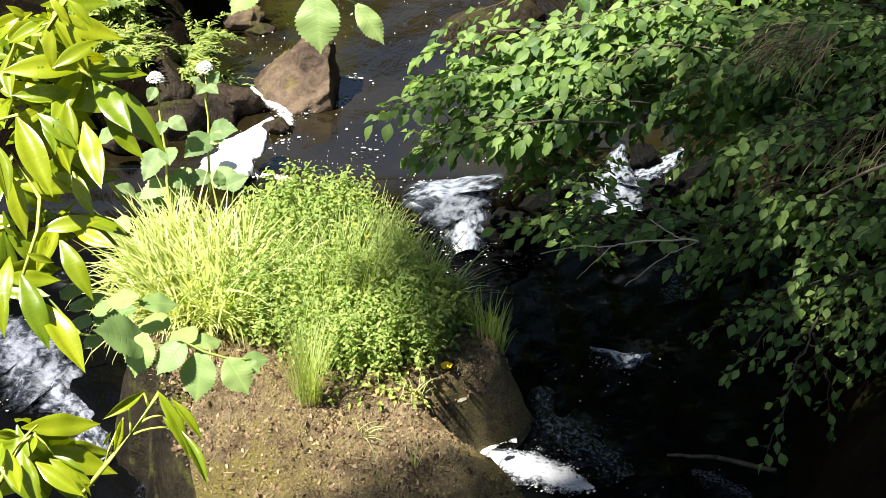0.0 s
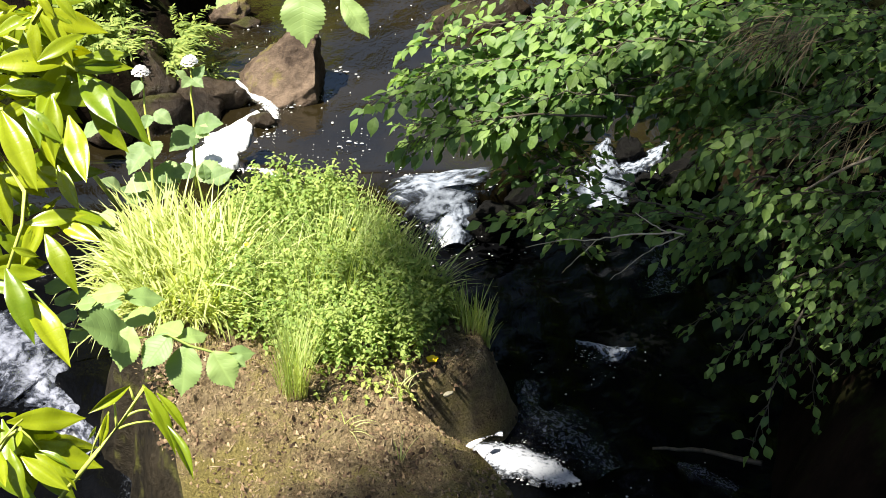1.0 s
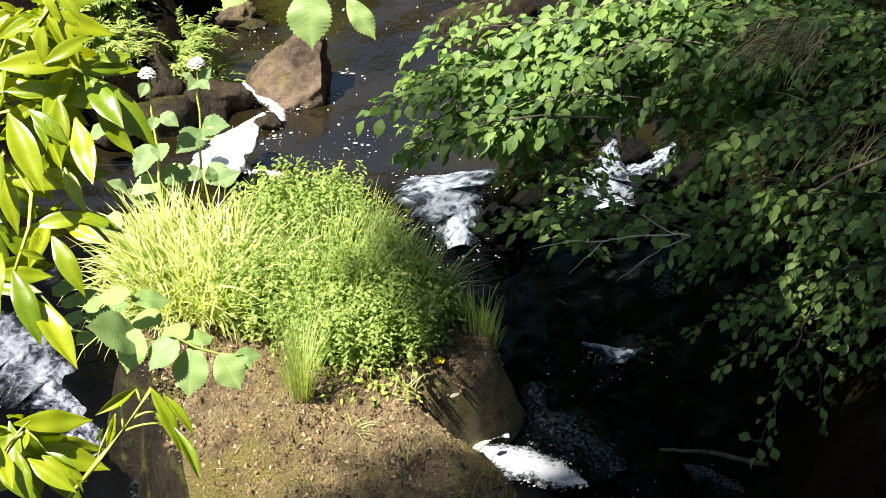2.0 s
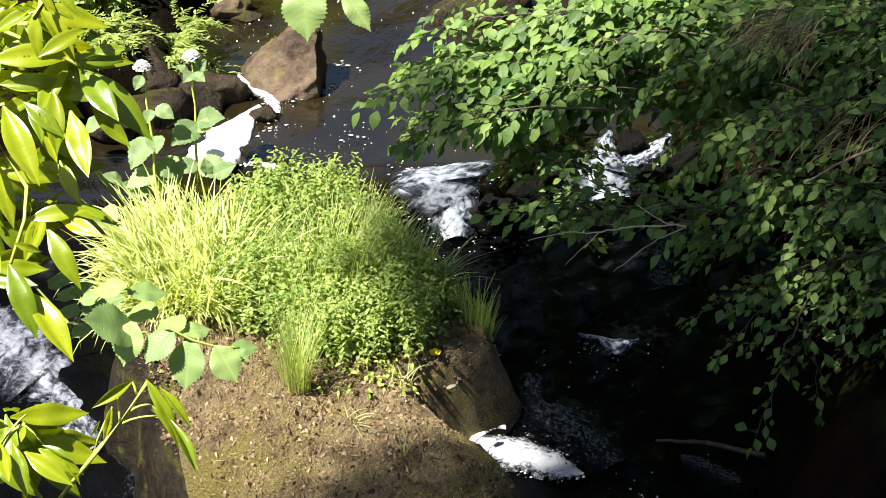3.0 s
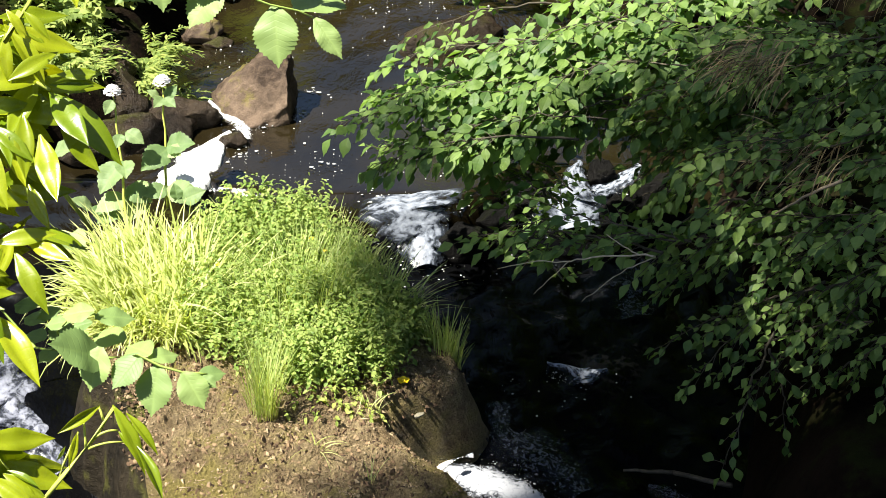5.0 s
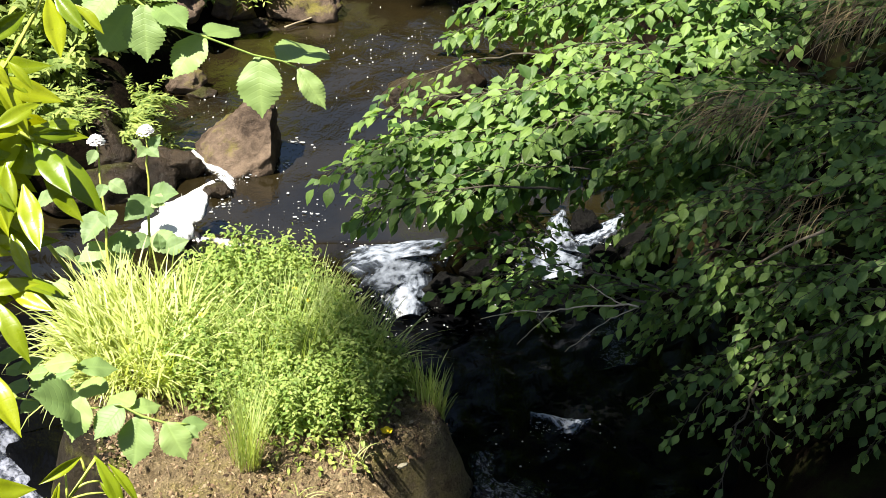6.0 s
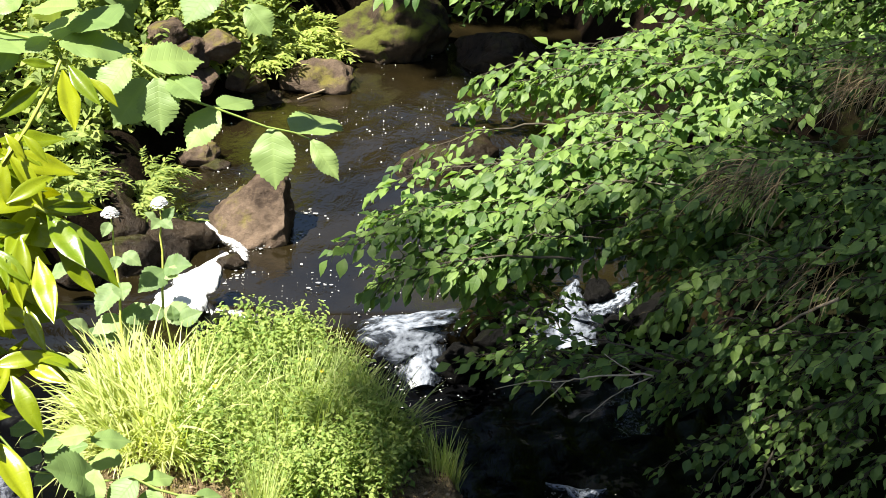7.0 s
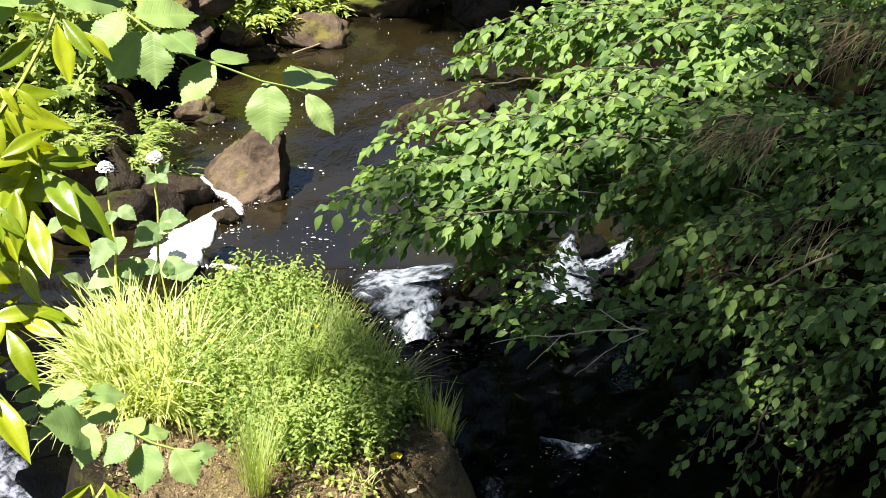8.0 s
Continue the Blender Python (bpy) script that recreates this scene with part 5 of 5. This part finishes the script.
# ---- plants on the banks ----
def bank_tuft(spot, count, reach, leaf, label, mat=M_FERN, shape=None, z=None, aim=None):
    """Arching leafy stems from one crown, set with narrow leaflets in pairs."""
    b = Bulk()
    shape = shape or leaf_shape("lance", 0.2, 0.3)
    foot = Vector((spot[0], spot[1], ground_height(spot[0], spot[1]) if z is None else z))
    for _ in range(count):
        g = rand(0, 6.283) if aim is None else aim + rand(-1.2, 1.2)
        h = Vector((math.cos(g), math.sin(g), 0))
        ln, up = reach * rand(0.6, 1.1), rand(0.5, 1.1)
        p0 = foot + h * rand(0, 0.08)
        n = max(4, int(ln / (leaf * 0.42)))
        side = Vector((-h.y, h.x, 0))
        for i in range(1, n + 1):
            s = i / n
            p = p0 + h * ln * s * 0.8 + Vector((0, 0, ln * (up * s - 0.75 * s * s)))
            for sg in (-1, 1):
                out = side * sg * rand(0.3, 0.8) + h * rand(0.5, 1.2) + Vector((0, 0, rand(-0.3, 0.6)))
                stamp(b, shape, leaf_matrix(p, out, Vector((rand(-0.3, 0.3), rand(-0.4, 0.2), 1)), leaf * rand(0.7, 1.15) * (1.1 - 0.5 * s)))
    return tagged(new("bank_plant", b.mesh("bank_plant", mat)), label, "plant", "small plants on the bank", "stuff")


FERNY = "bright tuft of narrow-leaved plants on the bank"
for spot in ((-1.049, 8.679), (-1.102, 8.784), (-1.031, 8.574), (-1.192, 8.475), (-1.263, 8.507), (-1.097, 8.509), (-1.728, 8.370), (-1.645, 8.342), (-1.769, 8.858), (-1.370, 8.713), (-1.424, 8.434)):
    bank_tuft(spot, 44, 0.25, 0.056, FERNY, M_FERN)
for spot in ((-0.648, 10.918), (-0.486, 10.850), (-0.783, 11.057), (-0.958, 10.674), (-0.862, 10.456), (-1.165, 10.420), (-0.522, 10.973), (-0.700, 10.735)):
    bank_tuft(spot, 44, 0.28, 0.080, FERNY, M_TUFT)
LUSH = "leafy green herbs crowding the bank"
wide = leaf_shape("ovate", 0.25, 0.3)
for spot in ((-1.430, 10.541), (-1.524, 9.986), (-1.623, 9.477), (-1.806, 9.912), (-1.246, 10.665), (-0.951, 10.972), (-1.846, 9.320), (-1.913, 8.781), (-1.912, 8.366), (-1.995, 8.113), (-2.056, 10.295)):
    bank_tuft(spot, 22, 0.32, 0.085, LUSH, M_FERN, wide)
for spot in ((-0.330, 11.45), (-0.087, 11.55), (0.230, 11.50), (0.451, 11.40), (0.744, 11.45)):
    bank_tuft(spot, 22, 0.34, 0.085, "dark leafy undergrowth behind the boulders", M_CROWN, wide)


def left_keep(x, y):
    d = left_edge(y) - x
    return smooth(0.22, 0.42, d) * smooth(2.6, 1.6, d) * smooth(8.6, 9.2, y)


def right_keep(x, y):
    d = x - right_edge(y)
    return smooth(0.35, 0.7, d) * smooth(2.6, 1.8, d)


def far_keep(x, y):
    return smooth(11.5, 12.0, y) * smooth(13.4, 12.6, y)


herb_bed("undergrowth", scatter(950, -4.0, -0.7, 8.5, 13.0, left_keep, ground_height), "lush green weeds covering the stream bank", M_FERN, 0.34, 0.085)
herb_bed("undergrowth", scatter(420, 1.2, 4.2, 8.2, 12.5, right_keep, ground_height), "dark leafy weeds on the shaded bank", M_SHRUB, 0.26, 0.085)
herb_bed("undergrowth", scatter(800, -2.2, 2.6, 11.4, 13.4, far_keep, ground_height), "dark leafy weeds behind the far boulders", M_FERN, 0.30, 0.085)


# ---- dead grass on the bank ----
def dead_tuft(root, aim, count, length, label):
    b = Bulk()
    for _ in range(count):
        p = Vector(root) + Vector((rand(-0.14, 0.14), rand(-0.12, 0.12), rand(-0.07, 0.06)))
        blade(b, p, aim + rand(-0.8, 0.8), rand(0.5, 1.6), length * rand(0.5, 1.1), 0.006, 7, rand(0.9, 1.7))
    return tagged(new("dead_grass", b.mesh("dead_grass", M_DRY)), label, "grass", kind="stuff")


dead_tuft((1.320, 5.886, 1.590), 3.6, 160, 0.21, "hanging tuft of dead straw-brown grass")
dead_tuft((1.480, 5.928, 1.180), 3.5, 70, 0.18, "hanging tuft of dead brown grass in shade")
dead_tuft((1.600, 5.686, 1.280), 3.6, 60, 0.18, "hanging tuft of dead brown grass in shade")
dead_tuft((1.939, 6.577, 1.700), 3.6, 130, 0.30, "hanging tuft of dead reddish grass")

# ---- small things ----
def petal_flower(spot):
    t = thing("yellow_flower", spot, "single fallen yellow flower lying on bare soil", "flower")
    for k in range(5):
        a = k * 1.257 + 0.3
        m = single_mesh("petal", leaf_shape("petal", 0.25, -0.15), M_YELLOW)
        ob = part("petal", m, t)
        ob.matrix_basis = leaf_matrix(Vector(spot) + Vector((0, 0, 0.012)), Vector((math.cos(a), math.sin(a), 0.15)), (0, 0, 1), 0.027, 1.0)
    return t


fx, fy = (0.014, 5.873)
petal_flower((fx, fy, islet_height(fx, fy) + 0.012))


def buttercup(x, y, z):
    """A small yellow flower on a thin stalk among the herbs."""
    foot = on_islet(x, y)
    t = thing("buttercup", foot, "small yellow buttercup standing among green herbs", "flower", "buttercups in the herb bed")
    part("stalk", stem_mesh("stalk", curve_points(foot, (x, y, z), 0.0, 5, 0.004), 0.0014, 0.0010, M_GREENSTEM, 5), t)
    for k in range(5):
        a = k * 1.257 + x
        ob = part("petal", single_mesh("petal", leaf_shape("petal", 0.3, -0.2), M_YELLOW), t)
        ob.matrix_basis = leaf_matrix((x, y, z), Vector((math.cos(a), math.sin(a), 0.45)), (0, 0, 1), 0.014, 1.0)
    return t


for spot in ((-0.331, 6.562, 0.300), (-0.783, 6.414, 0.320), (-0.392, 6.624, 0.320)):
    buttercup(*spot)
for spot, radii, turn, seed, mat, kind in (
    ((0.078, 5.719, 0.055), (0.026, 0.014, 0.008), 40, 51, M_PALESTONE, "pale stone chip"),
    ((-0.998, 5.781, 0.060), (0.05, 0.04, 0.03), 10, 53, M_WET, "dark stone"),
):
    ob = boulder("stone", spot, radii, turn, seed, mat, kind, 12, 0.5, 3)
    del ob["category"]
    under(ob, islet)


def soil_litter():
    b = Bulk()
    for _ in range(2600):
        x, y = rand(-1.3, 0.4), rand(4.9, 6.3)
        p = on_islet(x, y)
        if p.z < -0.05:
            continue
        g, ln = rand(0, 6.283), rand(0.004, 0.018) if random.random() < 0.96 else rand(0.03, 0.07)
        d = Vector((math.cos(g), math.sin(g), rand(-0.1, 0.1))) * ln * 0.5
        tube(b, [p - d + Vector((0, 0, 0.003)), p + d + Vector((0, 0, 0.004))], rand(0.0012, 0.003), 0.001, 4)
    return tagged(new("soil_litter", b.mesh("soil_litter", M_LITTER)), "scattered dead stalks and chips on bare soil", "litter", kind="stuff")


soil_litter()


def soil_crumbs():
    """Loose clods and chips of bark that roughen the bare soil."""
    b = Bulk()
    rng = random.Random(4)
    for _ in range(11000):
        x, y = rng.uniform(-1.25, 0.4), rng.uniform(4.95, 6.35)
        z = islet_height(x, y)
        if z < -0.03 or noise.noise(Vector((x * 5, y * 5, 8))) < rng.uniform(-0.5, 0.3):
            continue
        r = 0.002 + 0.009 * rng.random() ** 1.8
        g = rng.uniform(0, 3.14)
        a, c = Vector((math.cos(g), math.sin(g), 0)) * r * rng.uniform(0.8, 2.0), Vector((-math.sin(g), math.cos(g), 0)) * r
        o, up = Vector((x, y, z)), Vector((rng.uniform(-0.4, 0.4) * r, rng.uniform(-0.4, 0.4) * r, r * rng.uniform(0.5, 1.1)))
        low = Vector((0, 0, -0.3 * r))
        b.add([o - a + low, o + c + low, o + a + low, o - c + low, o + up - a * 0.4, o + up + a * 0.4], [(0, 4, 1), (1, 4, 5), (1, 5, 2), (2, 5, 3), (3, 5, 4), (3, 4, 0)], [(0.5, 0.5)] * 6)
    return tagged(new("soil_crumbs", b.mesh("soil_crumbs", M_CRUMB, False)), "loose crumbs of soil and bark chips", "soil", kind="stuff")


soil_crumbs()


def froth_flecks():
    """Small rafts of bubbles drifting on the pool."""
    b = Bulk()
    rng = random.Random(9)
    for _ in range(950):
        x, y = rng.uniform(-1.1, 0.6), rng.uniform(7.7, 11.2)
        if noise.noise(Vector((x * 2.2, y * 1.6, 0))) < 0.05 and rng.random() < 0.85:
            continue
        r = 0.0014 + 0.0062 * rng.random() ** 2.5
        k = 7
        ring = [(x + r * rng.uniform(0.6, 1.3) * math.cos(i * 6.283 / k), y + 1.4 * r * rng.uniform(0.6, 1.3) * math.sin(i * 6.283 / k), 0.004) for i in range(k)]
        b.add(ring + [(x, y, 0.011)], [(i, (i + 1) % k, k) for i in range(k)], [(0.5, 0.5)] * (k + 1))
    for (cx, cy), sx, sy, count in (((-0.585, 8.386), 0.05, 0.03, 26), ((-0.491, 8.659), 0.05, 0.03, 14), ((-0.727, 8.248), 0.05, 0.05, 30), ((-0.371, 7.859), 0.05, 0.12, 26), ((-0.067, 7.496), 0.08, 0.05, 40), ((-0.807, 7.917), 0.04, 0.06, 30)):
        for _ in range(count):
            x, y, r = rng.gauss(cx, sx), rng.gauss(cy, sy), 0.007 * rng.random() ** 2 + 0.001
            ring = [(x + 1.6 * r * rng.uniform(0.5, 1.4) * math.cos(i * 6.283 / 7), y + r * rng.uniform(0.5, 1.4) * math.sin(i * 6.283 / 7), 0.006) for i in range(7)]
            b.add(ring + [(x, y, 0.010)], [(i, (i + 1) % 7, 7) for i in range(7)], [(0.5, 0.5)] * 8)
    return tagged(new("froth_flecks", b.mesh("froth_flecks", M_FOAMBIT)), "small white froth flecks drifting on the pool", "froth", kind="stuff")


froth_flecks()


def spray_flecks():
    """Beads of froth round the falls and along the broken water."""
    b = Bulk()
    rng = random.Random(12)
    for cx, cy, sx, sy, count in ((0.15, 7.15, 0.20, 0.14, 60), (0.85, 7.35, 0.2, 0.12, 40), (0.75, 6.35, 0.12, 0.06, 30), (0.40, 5.80, 0.12, 0.08, 110), (0.62, 6.15, 0.14, 0.30, 16), (0.80, 5.45, 0.12, 0.08, 40), (0.55, 6.0, 0.3, 0.4, 10)):
        for _ in range(count):
            x, y = rng.gauss(cx, sx), rng.gauss(cy, sy)
            r = 0.0045 * rng.random() ** 2 + 0.0008
            z = run_height(x, y) + 0.003
            k = 6
            ring = [(x + r * rng.uniform(0.6, 1.6) * math.cos(i * 6.283 / k), y + r * rng.uniform(0.6, 1.6) * math.sin(i * 6.283 / k), z) for i in range(k)]
            b.add(ring + [(x, y, z + 0.6 * r)], [(i, (i + 1) % k, k) for i in range(k)], [(0.5, 0.5)] * (k + 1))
    return tagged(new("froth_flecks", b.mesh("froth_flecks", M_FOAMBIT)), "beads of froth on dark broken water", "froth", kind="stuff")


spray_flecks()
twig([(-0.619, 10.138, 0.020), (-0.470, 10.253, 0.030), (-0.326, 10.381, 0.050)], 0.008, 0.005, "pale bare stick lying against the bank rocks")


def hoop(spot, radius, thick, tilt):
    """A thin pale ring lying on the rocks."""
    n = 28
    pts = [Vector((radius * math.cos(i * 2 * math.pi / n), radius * math.sin(i * 2 * math.pi / n), 0)) for i in range(n + 1)]
    ob = tagged(new("ring", stem_mesh("ring", pts, thick, thick, M_PALESTONE, 6)), "thin pale ring lying on dark wet rock", "ring")
    ob.location = spot
    ob.rotation_euler = tilt
    return ob


hoop((-1.494, 8.448, 0.330), 0.052, 0.004, (0.12, 0.1, 0))
